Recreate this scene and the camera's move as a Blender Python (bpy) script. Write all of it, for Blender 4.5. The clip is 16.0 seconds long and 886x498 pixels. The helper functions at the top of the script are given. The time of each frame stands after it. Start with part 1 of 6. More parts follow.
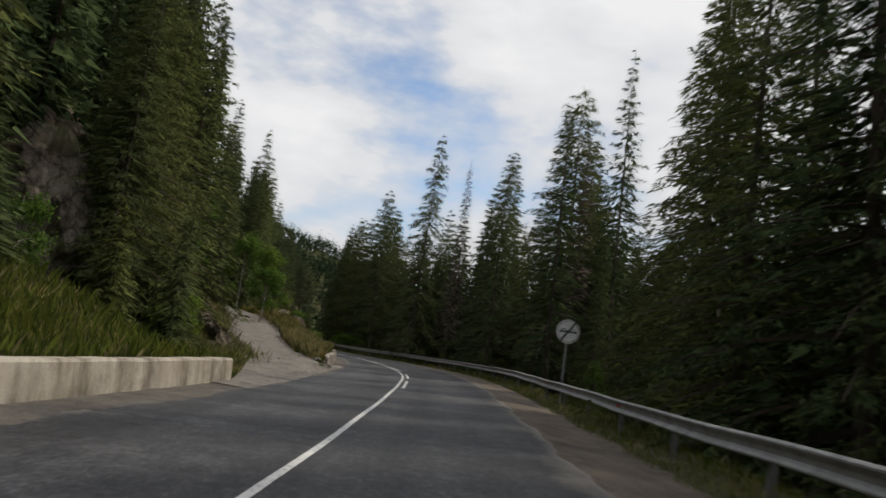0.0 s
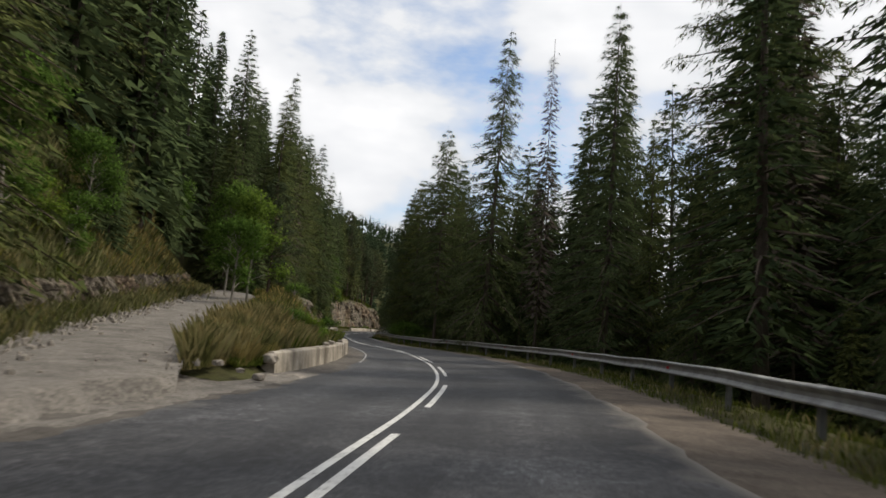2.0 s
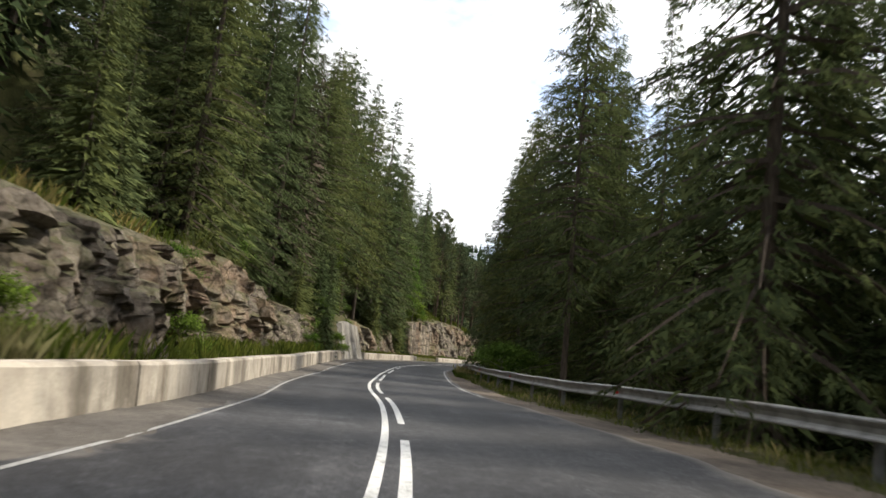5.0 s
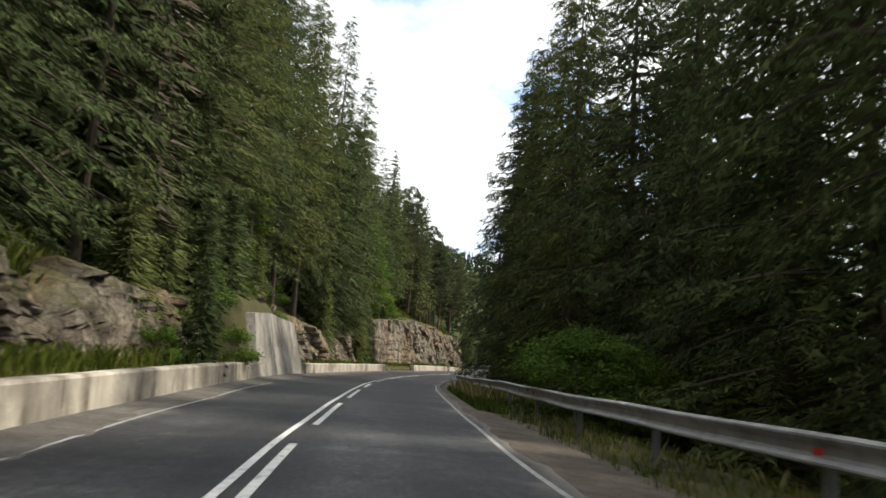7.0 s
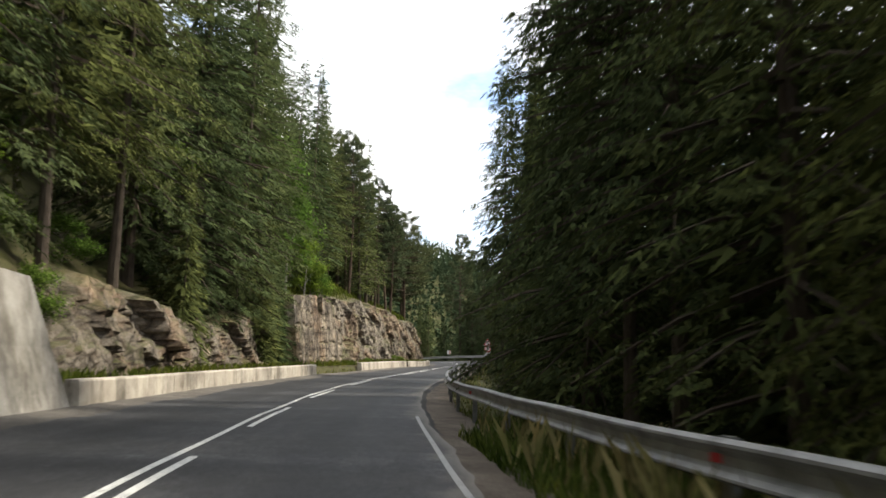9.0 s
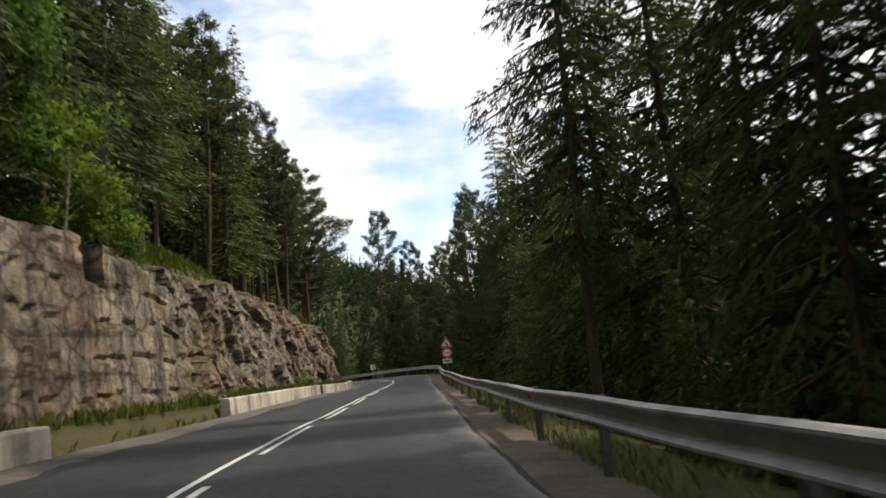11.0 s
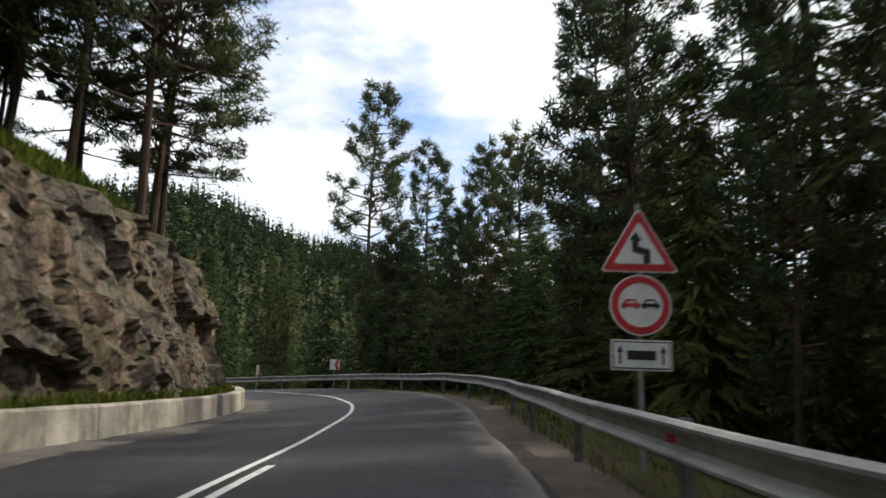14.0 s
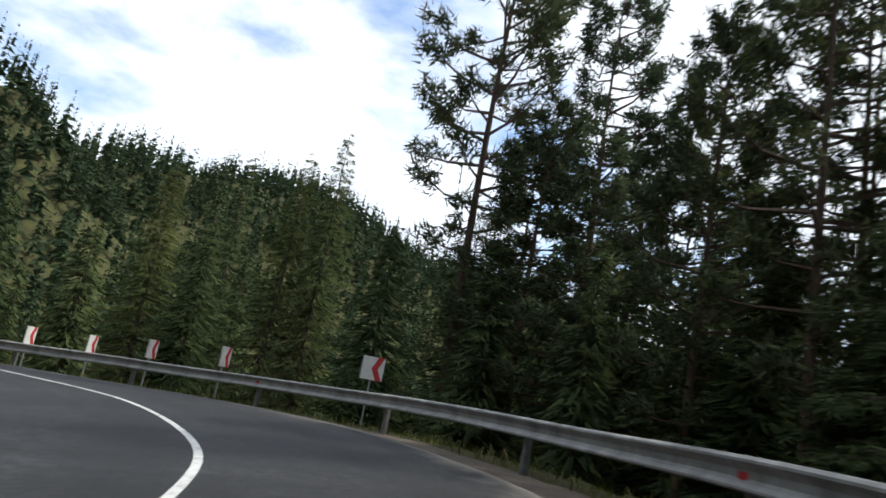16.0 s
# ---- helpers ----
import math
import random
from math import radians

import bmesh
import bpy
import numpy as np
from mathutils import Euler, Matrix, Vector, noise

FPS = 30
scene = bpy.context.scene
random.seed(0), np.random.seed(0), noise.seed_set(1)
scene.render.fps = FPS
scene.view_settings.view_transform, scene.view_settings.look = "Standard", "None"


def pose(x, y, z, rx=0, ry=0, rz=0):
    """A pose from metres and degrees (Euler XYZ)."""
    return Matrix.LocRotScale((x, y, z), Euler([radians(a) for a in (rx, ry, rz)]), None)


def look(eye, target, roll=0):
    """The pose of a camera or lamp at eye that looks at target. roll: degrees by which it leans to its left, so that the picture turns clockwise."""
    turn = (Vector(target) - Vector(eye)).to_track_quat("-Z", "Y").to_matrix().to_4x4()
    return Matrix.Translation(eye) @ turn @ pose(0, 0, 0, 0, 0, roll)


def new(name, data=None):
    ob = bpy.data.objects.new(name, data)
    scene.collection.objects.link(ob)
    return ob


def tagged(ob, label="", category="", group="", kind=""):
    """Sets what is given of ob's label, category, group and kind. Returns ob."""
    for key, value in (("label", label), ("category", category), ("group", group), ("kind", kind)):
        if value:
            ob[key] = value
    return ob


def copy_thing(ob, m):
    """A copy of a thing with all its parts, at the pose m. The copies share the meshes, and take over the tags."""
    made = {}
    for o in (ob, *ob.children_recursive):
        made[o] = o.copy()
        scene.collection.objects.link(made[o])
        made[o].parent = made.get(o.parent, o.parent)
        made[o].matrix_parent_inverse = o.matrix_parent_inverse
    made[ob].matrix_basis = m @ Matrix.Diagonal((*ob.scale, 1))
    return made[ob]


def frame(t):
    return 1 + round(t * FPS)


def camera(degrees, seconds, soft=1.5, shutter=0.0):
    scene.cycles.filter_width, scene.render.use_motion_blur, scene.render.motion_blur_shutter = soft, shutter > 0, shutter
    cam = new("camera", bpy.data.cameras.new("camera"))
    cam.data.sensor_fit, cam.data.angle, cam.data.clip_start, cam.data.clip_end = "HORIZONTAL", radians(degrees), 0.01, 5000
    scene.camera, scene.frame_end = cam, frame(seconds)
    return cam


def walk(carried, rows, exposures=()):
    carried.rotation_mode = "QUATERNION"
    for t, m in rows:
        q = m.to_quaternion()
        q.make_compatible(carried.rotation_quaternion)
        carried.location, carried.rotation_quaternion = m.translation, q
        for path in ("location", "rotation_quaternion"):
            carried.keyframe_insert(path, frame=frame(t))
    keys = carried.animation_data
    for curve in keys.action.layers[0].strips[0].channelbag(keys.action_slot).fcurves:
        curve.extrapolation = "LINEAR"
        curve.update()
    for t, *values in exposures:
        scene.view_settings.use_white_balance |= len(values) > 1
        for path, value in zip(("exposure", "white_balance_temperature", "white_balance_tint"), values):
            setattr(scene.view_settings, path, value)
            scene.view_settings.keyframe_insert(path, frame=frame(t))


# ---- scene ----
cam = camera(64.2, 16.0, soft=1.6, shutter=0.25)
PATH = [
    (0, (0.523, -3.484, 1.557), (0.255, 6.410, 2.985), 7.90),
    (0.5, (0.669, 2.179, 1.457), (-0.645, 11.990, 2.874), 6.68),
    (1, (0.697, 7.596, 1.393), (-0.632, 17.403, 2.830), 5.46),
    (1.5, (0.736, 13.410, 1.422), (-0.657, 23.233, 2.675), 4.91),
    (2, (0.585, 19.294, 1.359), (-0.857, 29.121, 2.521), 4.64),
    (2.5, (0.494, 25.321, 1.371), (-1.053, 35.123, 2.608), 4.21),
    (3, (0.008, 31.695, 1.241), (-1.587, 41.484, 2.515), 5.52),
    (3.5, (-0.922, 37.923, 1.272), (-2.987, 47.630, 2.503), 6.75),
    (4, (-2.229, 44.524, 1.214), (-4.698, 54.132, 2.477), 7.72),
    (4.2, (-2.728, 47.135, 1.027), (-5.398, 56.682, 2.339), 7.63),
    (6.3, (-10.994, 70.360, 0.999), (-14.129, 79.727, 2.559), 6.22),
    (6.5, (-11.509, 72.448, 1.010), (-14.508, 81.857, 2.580), 5.57),
    (7, (-13.243, 77.875, 1.037), (-15.790, 87.411, 2.641), 4.36),
    (7.5, (-15.093, 83.962, 1.008), (-17.315, 93.606, 2.441), 3.73),
    (8, (-16.898, 90.033, 1.075), (-19.104, 99.689, 2.452), 1.79),
    (8.2, (-17.388, 92.152, 1.176), (-19.589, 101.806, 2.573), 2.16),
    (10.3, (-25.877, 120.724, 0.955), (-26.630, 130.539, 2.719), -4.28),
    (10.5, (-26.406, 123.453, 0.954), (-27.054, 133.268, 2.757), -4.61),
    (11, (-27.450, 129.982, 1.003), (-27.745, 139.835, 2.685), -4.90),
    (11.5, (-28.311, 136.510, 1.049), (-28.479, 146.368, 2.715), -3.99),
    (12, (-29.087, 143.232, 1.067), (-29.083, 153.093, 2.733), -3.65),
    (12.5, (-29.711, 150.135, 1.143), (-29.613, 159.960, 3.002), -3.12),
    (13, (-30.155, 157.358, 1.177), (-30.130, 167.158, 3.164), -1.89),
    (13.5, (-30.646, 164.635, 1.225), (-30.694, 174.462, 3.073), -0.41),
    (14, (-31.166, 171.771, 1.263), (-31.629, 181.591, 3.092), 1.64),
    (14.5, (-31.582, 178.812, 1.318), (-32.161, 188.679, 2.838), 2.61),
    (15, (-32.109, 185.205, 1.449), (-33.041, 194.984, 3.319), 4.25),
    (15.5, (-32.966, 190.709, 1.566), (-34.411, 200.393, 3.598), 6.85),
    (16, (-34.029, 195.966, 1.530), (-36.211, 205.502, 3.600), 11.05),
]
walk(cam, [(t, look(eye, target, roll)) for t, eye, target, roll in PATH],
     exposures=[(0, -0.92, 6500, 10), (1.0, -0.88, 6500, 10), (1.5, -0.80, 6500, 10), (2.5, -0.50, 6500, 10), (3.0, -0.25, 6500, 10), (3.5, -0.05, 6500, 10), (4.2, 0.20, 6500, 10), (6.5, 0.15, 6500, 9), (7.0, 0.15, 6500, 8),
                (8.0, 0.70, 6500, 8), (10.5, -0.18, 6650, 10), (12.0, -0.23, 6700, 11), (12.5, -0.33, 6500, 10), (13.0, -0.33, 6350, 9), (14.0, -0.33, 6300, 9), (15.0, -0.28, 6200, 8), (16.0, -0.23, 5950, 8)])

# ---------------------------------------------------------------- light
SUN_EL, SUN_AZ = radians(52), radians(66)      # azimuth clockwise from +y
world = bpy.data.worlds.new("sky")
scene.world = world
world.use_nodes = True
wn, wl = world.node_tree.nodes, world.node_tree.links
wn.clear()
w_out = wn.new("ShaderNodeOutputWorld")
w_bg = wn.new("ShaderNodeBackground")
w_sky = wn.new("ShaderNodeTexSky")
w_sky.sky_type, w_sky.sun_disc = "NISHITA", False
w_sky.sun_elevation, w_sky.sun_rotation = SUN_EL, SUN_AZ
w_gain = wn.new("ShaderNodeVectorMath")
w_gain.operation = "SCALE"
w_gain.inputs["Scale"].default_value = 2.6
wl.new(w_sky.outputs["Color"], w_gain.inputs[0])
w_co = wn.new("ShaderNodeTexCoord")
w_map = wn.new("ShaderNodeMapping")
w_map.inputs["Scale"].default_value = (1.0, 1.0, 2.2)
w_map.inputs["Location"].default_value = (0.35, 0.1, 0.0)
wl.new(w_co.outputs["Generated"], w_map.inputs["Vector"])
w_noise = wn.new("ShaderNodeTexNoise")
w_noise.inputs["Scale"].default_value = 2.6
w_noise.inputs["Detail"].default_value = 7.0
w_noise.inputs["Roughness"].default_value = 0.55
wl.new(w_map.outputs["Vector"], w_noise.inputs["Vector"])
w_ramp = wn.new("ShaderNodeValToRGB")
w_ramp.color_ramp.elements[0].position, w_ramp.color_ramp.elements[0].color = 0.355, (0, 0, 0, 1)
w_ramp.color_ramp.elements[1].position, w_ramp.color_ramp.elements[1].color = 0.485, (1, 1, 1, 1)
wl.new(w_noise.outputs["Fac"], w_ramp.inputs["Fac"])
w_tone = wn.new("ShaderNodeValToRGB")
w_tone.color_ramp.elements[0].position, w_tone.color_ramp.elements[0].color = 0.38, (11.0, 11.4, 12.0, 1)
w_tone.color_ramp.elements[1].position, w_tone.color_ramp.elements[1].color = 0.60, (15.5, 15.5, 15.6, 1)
wl.new(w_noise.outputs["Fac"], w_tone.inputs["Fac"])
w_mix = wn.new("ShaderNodeMix")
w_mix.data_type = "RGBA"
wl.new(w_ramp.outputs["Color"], w_mix.inputs["Factor"])
wl.new(w_gain.outputs["Vector"], w_mix.inputs["A"])
wl.new(w_tone.outputs["Color"], w_mix.inputs["B"])
wl.new(w_mix.outputs["Result"], w_bg.inputs["Color"])
w_bg.inputs["Strength"].default_value = 0.105
wl.new(w_bg.outputs["Background"], w_out.inputs["Surface"])

sun = new("sun", bpy.data.lights.new("sun", "SUN"))
sun.data.energy, sun.data.angle, sun.data.color = 5.0, radians(4.0), (1.0, 0.91, 0.76)
sun_dir = Vector((math.sin(SUN_AZ) * math.cos(SUN_EL), math.cos(SUN_AZ) * math.cos(SUN_EL), math.sin(SUN_EL)))
sun.matrix_world = look(sun_dir * 60 + Vector((-20, 90, 0)), Vector((-20, 90, 0)))


# ---------------------------------------------------------------- materials
def mat_base(name, rough=0.9, spec=0.3):
    m = bpy.data.materials.new(name)
    m.use_nodes = True
    nt = m.node_tree
    b = nt.nodes["Principled BSDF"]
    b.inputs["Roughness"].default_value = rough
    b.inputs["Specular IOR Level"].default_value = spec
    return m, nt, b


def tex_noise(nt, scale, detail=6.0, rough=0.6, vec=None):
    n = nt.nodes.new("ShaderNodeTexNoise")
    n.inputs["Scale"].default_value, n.inputs["Detail"].default_value, n.inputs["Roughness"].default_value = scale, detail, rough
    if vec is not None:
        nt.links.new(vec, n.inputs["Vector"])
    return n.outputs["Fac"]


def coords(nt, scale=(1, 1, 1)):
    c = nt.nodes.new("ShaderNodeNewGeometry")
    mp = nt.nodes.new("ShaderNodeMapping")
    mp.inputs["Scale"].default_value = scale
    nt.links.new(c.outputs["Position"], mp.inputs["Vector"])
    return mp.outputs["Vector"]


def ramp(nt, fac, stops):
    r = nt.nodes.new("ShaderNodeValToRGB")
    e = r.color_ramp.elements
    while len(e) < len(stops):
        e.new(0.5)
    for el, (p, c) in zip(e, stops):
        el.position, el.color = p, (*c, 1)
    nt.links.new(fac, r.inputs["Fac"])
    return r.outputs["Color"]


def mixc(nt, fac, a, b, mode="MIX"):
    m = nt.nodes.new("ShaderNodeMix")
    m.data_type, m.blend_type = "RGBA", mode
    for key, v in (("Factor", fac), ("A", a), ("B", b)):
        if isinstance(v, (int, float)):
            m.inputs[key].default_value = v
        elif isinstance(v, tuple):
            m.inputs[key].default_value = (*v, 1)
        else:
            nt.links.new(v, m.inputs[key])
    return m.outputs["Result"]


def math_node(nt, op, a, b=0.0, clamp=False):
    m = nt.nodes.new("ShaderNodeMath")
    m.operation, m.use_clamp = op, clamp
    for i, v in enumerate((a, b)):
        if isinstance(v, (int, float)):
            m.inputs[i].default_value = v
        else:
            nt.links.new(v, m.inputs[i])
    return m.outputs["Value"]


def bump(nt, b, height, strength=0.4, dist=0.02):
    n = nt.nodes.new("ShaderNodeBump")
    n.inputs["Strength"].default_value, n.inputs["Distance"].default_value = strength, dist
    nt.links.new(height, n.inputs["Height"])
    nt.links.new(n.outputs["Normal"], b.inputs["Normal"])


def attr(nt, name):
    a = nt.nodes.new("ShaderNodeAttribute")
    a.attribute_name = name
    return a.outputs["Fac"]


def make_asphalt():
    m, nt, b = mat_base("asphalt", 0.72, 0.35)
    v = coords(nt)
    rim = attr(nt, "rim")          # metres in from the edge of the asphalt
    run = nt.nodes.new("ShaderNodeCombineXYZ")      # metres across and along the road
    nt.links.new(attr(nt, "across"), run.inputs[0])
    nt.links.new(attr(nt, "along"), run.inputs[1])

    def along(sx, sy):
        mp = nt.nodes.new("ShaderNodeMapping")
        mp.inputs["Scale"].default_value = (sx, sy, 1)
        nt.links.new(run.outputs[0], mp.inputs["Vector"])
        return mp.outputs["Vector"]

    fine = ramp(nt, tex_noise(nt, 48, 4, 0.8, v), [(0.32, (0.010, 0.010, 0.0115)), (0.5, (0.032, 0.032, 0.034)), (0.68, (0.072, 0.072, 0.075))])
    big = ramp(nt, tex_noise(nt, 0.30, 6, 0.65, v), [(0.35, (0.55, 0.55, 0.565)), (0.65, (1.15, 1.15, 1.14))])
    col = mixc(nt, 1.0, fine, big, "MULTIPLY")
    mid = ramp(nt, tex_noise(nt, 3.5, 7, 0.78, v), [(0.34, (0.50, 0.50, 0.51)), (0.5, (0.95, 0.95, 0.95)), (0.66, (1.65, 1.63, 1.60))])
    col = mixc(nt, 0.8, col, mid, "MULTIPLY")
    chip = ramp(nt, tex_noise(nt, 13, 5, 0.78, v), [(0.36, (0.48, 0.49, 0.51)), (0.5, (0.95, 0.97, 1.0)), (0.64, (2.0, 2.03, 2.08))])
    col = mixc(nt, 0.9, col, chip, "MULTIPLY")
    # wheel tracks polished dark, the crown between them paler and rough
    tracks = ramp(nt, tex_noise(nt, 1.0, 4, 0.6, along(0.75, 0.035)), [(0.38, (0.62, 0.62, 0.64)), (0.5, (1.0, 1.0, 1.0)), (0.64, (1.55, 1.54, 1.52))])
    col = mixc(nt, 0.85, col, tracks, "MULTIPLY")
    # pale bands across the lanes: worn patches and sun between the trees, painted in
    worn_and_sunlit_bands = ramp(nt, tex_noise(nt, 1.0, 6, 0.62, along(0.13, 0.55)), [(0.50, (1, 1, 1)), (0.60, (1.5, 1.49, 1.47)), (0.70, (2.3, 2.27, 2.22))])
    col = mixc(nt, 0.8, col, worn_and_sunlit_bands, "MULTIPLY")
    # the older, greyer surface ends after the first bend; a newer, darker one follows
    age_and_shade = math_node(nt, "MULTIPLY", attr(nt, "along"), 1 / 300.0)
    # the last stops darken the far stretch further: road shade put into the colour
    col = mixc(nt, 1.0, col, ramp(nt, age_and_shade, [(0.44, (1.12, 1.12, 1.12)), (0.48, (0.84, 0.84, 0.85)), (0.62, (0.78, 0.78, 0.79)), (0.71, (0.50, 0.50, 0.515)), (0.80, (0.43, 0.43, 0.44))]), "MULTIPLY")
    # dusty edge
    wob = math_node(nt, "MULTIPLY", math_node(nt, "SUBTRACT", tex_noise(nt, 0.6, 6, 0.7, v), 0.38), 3.2)
    dust = math_node(nt, "MULTIPLY", math_node(nt, "SUBTRACT", wob, rim), 1.5, True)
    dust = math_node(nt, "MULTIPLY", dust, math_node(nt, "ADD", tex_noise(nt, 5.0, 6, 0.75, v), 0.35), True)
    edge = math_node(nt, "MULTIPLY", math_node(nt, "SUBTRACT", 0.22, rim), 5.0, True)
    dust = math_node(nt, "MAXIMUM", dust, edge)
    col = mixc(nt, dust, col, (0.135, 0.122, 0.108))
    # thin dark cracks
    vo = nt.nodes.new("ShaderNodeTexVoronoi")
    vo.feature = "DISTANCE_TO_EDGE"
    vo.inputs["Scale"].default_value = 0.33
    nz = nt.nodes.new("ShaderNodeTexNoise")
    nz.inputs["Scale"].default_value, nz.inputs["Detail"].default_value = 1.6, 6.0
    nt.links.new(v, nz.inputs["Vector"])
    warp = nt.nodes.new("ShaderNodeVectorMath")
    warp.operation = "ADD"
    nt.links.new(v, warp.inputs[0])
    nt.links.new(nz.outputs["Color"], warp.inputs[1])
    nt.links.new(warp.outputs[0], vo.inputs["Vector"])
    crack = ramp(nt, vo.outputs["Distance"], [(0.0, (0.35, 0.35, 0.35)), (0.006, (1, 1, 1))])
    col = mixc(nt, math_node(nt, "MULTIPLY", math_node(nt, "SUBTRACT", tex_noise(nt, 0.16, 3, 0.5, v), 0.48), 8.0, True), col, mixc(nt, 1.0, col, crack, "MULTIPLY"))
    nt.links.new(col, b.inputs["Base Color"])
    bump(nt, b, tex_noise(nt, 70, 3, 0.7, v), 0.5, 0.006)
    return m


def make_paint(name, white):
    m, nt, b = mat_base(name, 0.6)
    v = coords(nt)
    c = ramp(nt, tex_noise(nt, 9, 8, 0.75, v), [(0.34, (0.10, 0.10, 0.10)), (0.46, (white * .76, white * .76, white * .74)), (0.7, (white, white, white * .97))])
    nt.links.new(c, b.inputs["Base Color"])
    return m


def make_ground(name, stops_a, stops_b, scale=0.8, bumps=0.6):
    m, nt, b = mat_base(name, 0.95, 0.15)
    v = coords(nt)
    a = ramp(nt, tex_noise(nt, scale, 8, 0.7, v), stops_a)
    f = ramp(nt, tex_noise(nt, scale * 14, 6, 0.75, v), stops_b)
    nt.links.new(mixc(nt, 1.0, a, f, "MULTIPLY"), b.inputs["Base Color"])
    bump(nt, b, tex_noise(nt, scale * 9, 8, 0.8, v), bumps, 0.08)
    return m


def make_concrete(name, tone):
    m, nt, b = mat_base(name, 0.88, 0.25)
    v = coords(nt)
    base = ramp(nt, tex_noise(nt, 0.9, 7, 0.65, v), [(0.3, (0.34, 0.30, 0.25)), (0.65, (0.52, 0.475, 0.405))])
    streak = ramp(nt, tex_noise(nt, 1.0, 6, 0.7, coords(nt, (1.1, 1.1, 0.25))), [(0.36, (0.46, 0.44, 0.41)), (0.52, (0.95, 0.95, 0.95)), (0.72, (1.15, 1.14, 1.12))])
    fine = ramp(nt, tex_noise(nt, 26, 5, 0.7, v), [(0.3, (0.8, 0.8, 0.8)), (0.7, (1.08, 1.08, 1.08))])
    col = mixc(nt, 1.0, mixc(nt, 1.0, base, streak, "MULTIPLY"), fine, "MULTIPLY")
    stain = ramp(nt, tex_noise(nt, 0.55, 6, 0.7, v), [(0.40, (0.62, 0.62, 0.62)), (0.52, (1, 1, 1))])
    col = mixc(nt, 1.0, mixc(nt, 1.0, col, stain, "MULTIPLY"), tone, "MULTIPLY")
    nt.links.new(col, b.inputs["Base Color"])
    bump(nt, b, tex_noise(nt, 14, 8, 0.75, v), 0.35, 0.02)
    return m


def make_rock(name, tint=(1, 1, 1), strata=0.0):
    m, nt, b = mat_base(name, 0.92, 0.2)
    v = coords(nt)
    t = tint
    sc = lambda c: (1.25 * c[0] * t[0], 1.22 * c[1] * t[1], 1.16 * c[2] * t[2])
    base = ramp(nt, tex_noise(nt, 0.7, 8, 0.70, v), [(0.32, sc((0.050, 0.043, 0.038))), (0.43, sc((0.125, 0.110, 0.096))), (0.54, sc((0.24, 0.22, 0.195))), (0.64, sc((0.16, 0.135, 0.112))), (0.76, sc((0.29, 0.268, 0.24)))])

    def cells(scale, amount):
        vo = nt.nodes.new("ShaderNodeTexVoronoi")
        vo.feature = "DISTANCE_TO_EDGE"
        vo.inputs["Scale"].default_value = scale
        warp = nt.nodes.new("ShaderNodeVectorMath")
        warp.operation = "MULTIPLY_ADD"
        nz = nt.nodes.new("ShaderNodeTexNoise")
        nz.inputs["Scale"].default_value, nz.inputs["Detail"].default_value = scale * 1.1, 5.0
        nt.links.new(v, nz.inputs["Vector"])
        nt.links.new(nz.outputs["Color"], warp.inputs[0])
        warp.inputs[1].default_value = (amount, amount, amount)
        nt.links.new(v, warp.inputs[2])
        nt.links.new(warp.outputs[0], vo.inputs["Vector"])
        return vo.outputs["Distance"]

    crack = ramp(nt, cells(0.95, 1.1), [(0.0, (0.10, 0.09, 0.085)), (0.03, (0.55, 0.55, 0.54)), (0.09, (1, 1, 1))])
    small = ramp(nt, cells(3.1, 0.35), [(0.0, (0.25, 0.24, 0.23)), (0.05, (0.85, 0.85, 0.85)), (0.12, (1, 1, 1))])
    fine = ramp(nt, tex_noise(nt, 12, 7, 0.8, v), [(0.3, (0.62, 0.62, 0.62)), (0.7, (1.25, 1.25, 1.25))])
    col = mixc(nt, 0.8, base, crack, "MULTIPLY")
    col = mixc(nt, 1.0, mixc(nt, 0.6, col, small, "MULTIPLY"), fine, "MULTIPLY")
    rust = ramp(nt, tex_noise(nt, 0.26, 6, 0.62, v), [(0.50, (1, 1, 1)), (0.58, (1.14, 0.97, 0.84)), (0.72, (1.06, 0.97, 0.90))])
    col = mixc(nt, 1.0, col, rust, "MULTIPLY")
    pale = ramp(nt, tex_noise(nt, 1.0, 7, 0.7, coords(nt, (1.0, 1.0, 0.35))), [(0.54, (1, 1, 1)), (0.66, (1.75, 1.74, 1.70))])
    col = mixc(nt, 1.0, col, pale, "MULTIPLY")
    if strata:
        beds = ramp(nt, tex_noise(nt, 1.0, 6, 0.62, coords(nt, (0.22, 0.22, 2.2))), [(0.37, (0.40, 0.38, 0.37)), (0.45, (1, 1, 1)), (0.7, (1.2, 1.2, 1.2))])
        col = mixc(nt, strata, col, beds, "MULTIPLY")
        runs = ramp(nt, tex_noise(nt, 1.0, 6, 0.66, coords(nt, (1.5, 1.5, 0.16))), [(0.40, (0.55, 0.53, 0.51)), (0.50, (1, 1, 1)), (0.64, (1.9, 1.86, 1.78))])
        col = mixc(nt, strata, col, runs, "MULTIPLY")
    # moss and dry turf: on ledges, and in patches of its own
    geo = nt.nodes.new("ShaderNodeNewGeometry")
    sep = nt.nodes.new("ShaderNodeSeparateXYZ")
    nt.links.new(geo.outputs["Normal"], sep.inputs[0])
    ledge = math_node(nt, "MULTIPLY", math_node(nt, "SUBTRACT", sep.outputs[2], 0.42), 2.2, True)
    ledge = math_node(nt, "MULTIPLY", ledge, math_node(nt, "MULTIPLY", tex_noise(nt, 1.6, 6, 0.7, v), 1.6, True))
    patch = math_node(nt, "MULTIPLY", math_node(nt, "SUBTRACT", tex_noise(nt, 0.34, 7, 0.68, v), 0.555), 7.0, True)
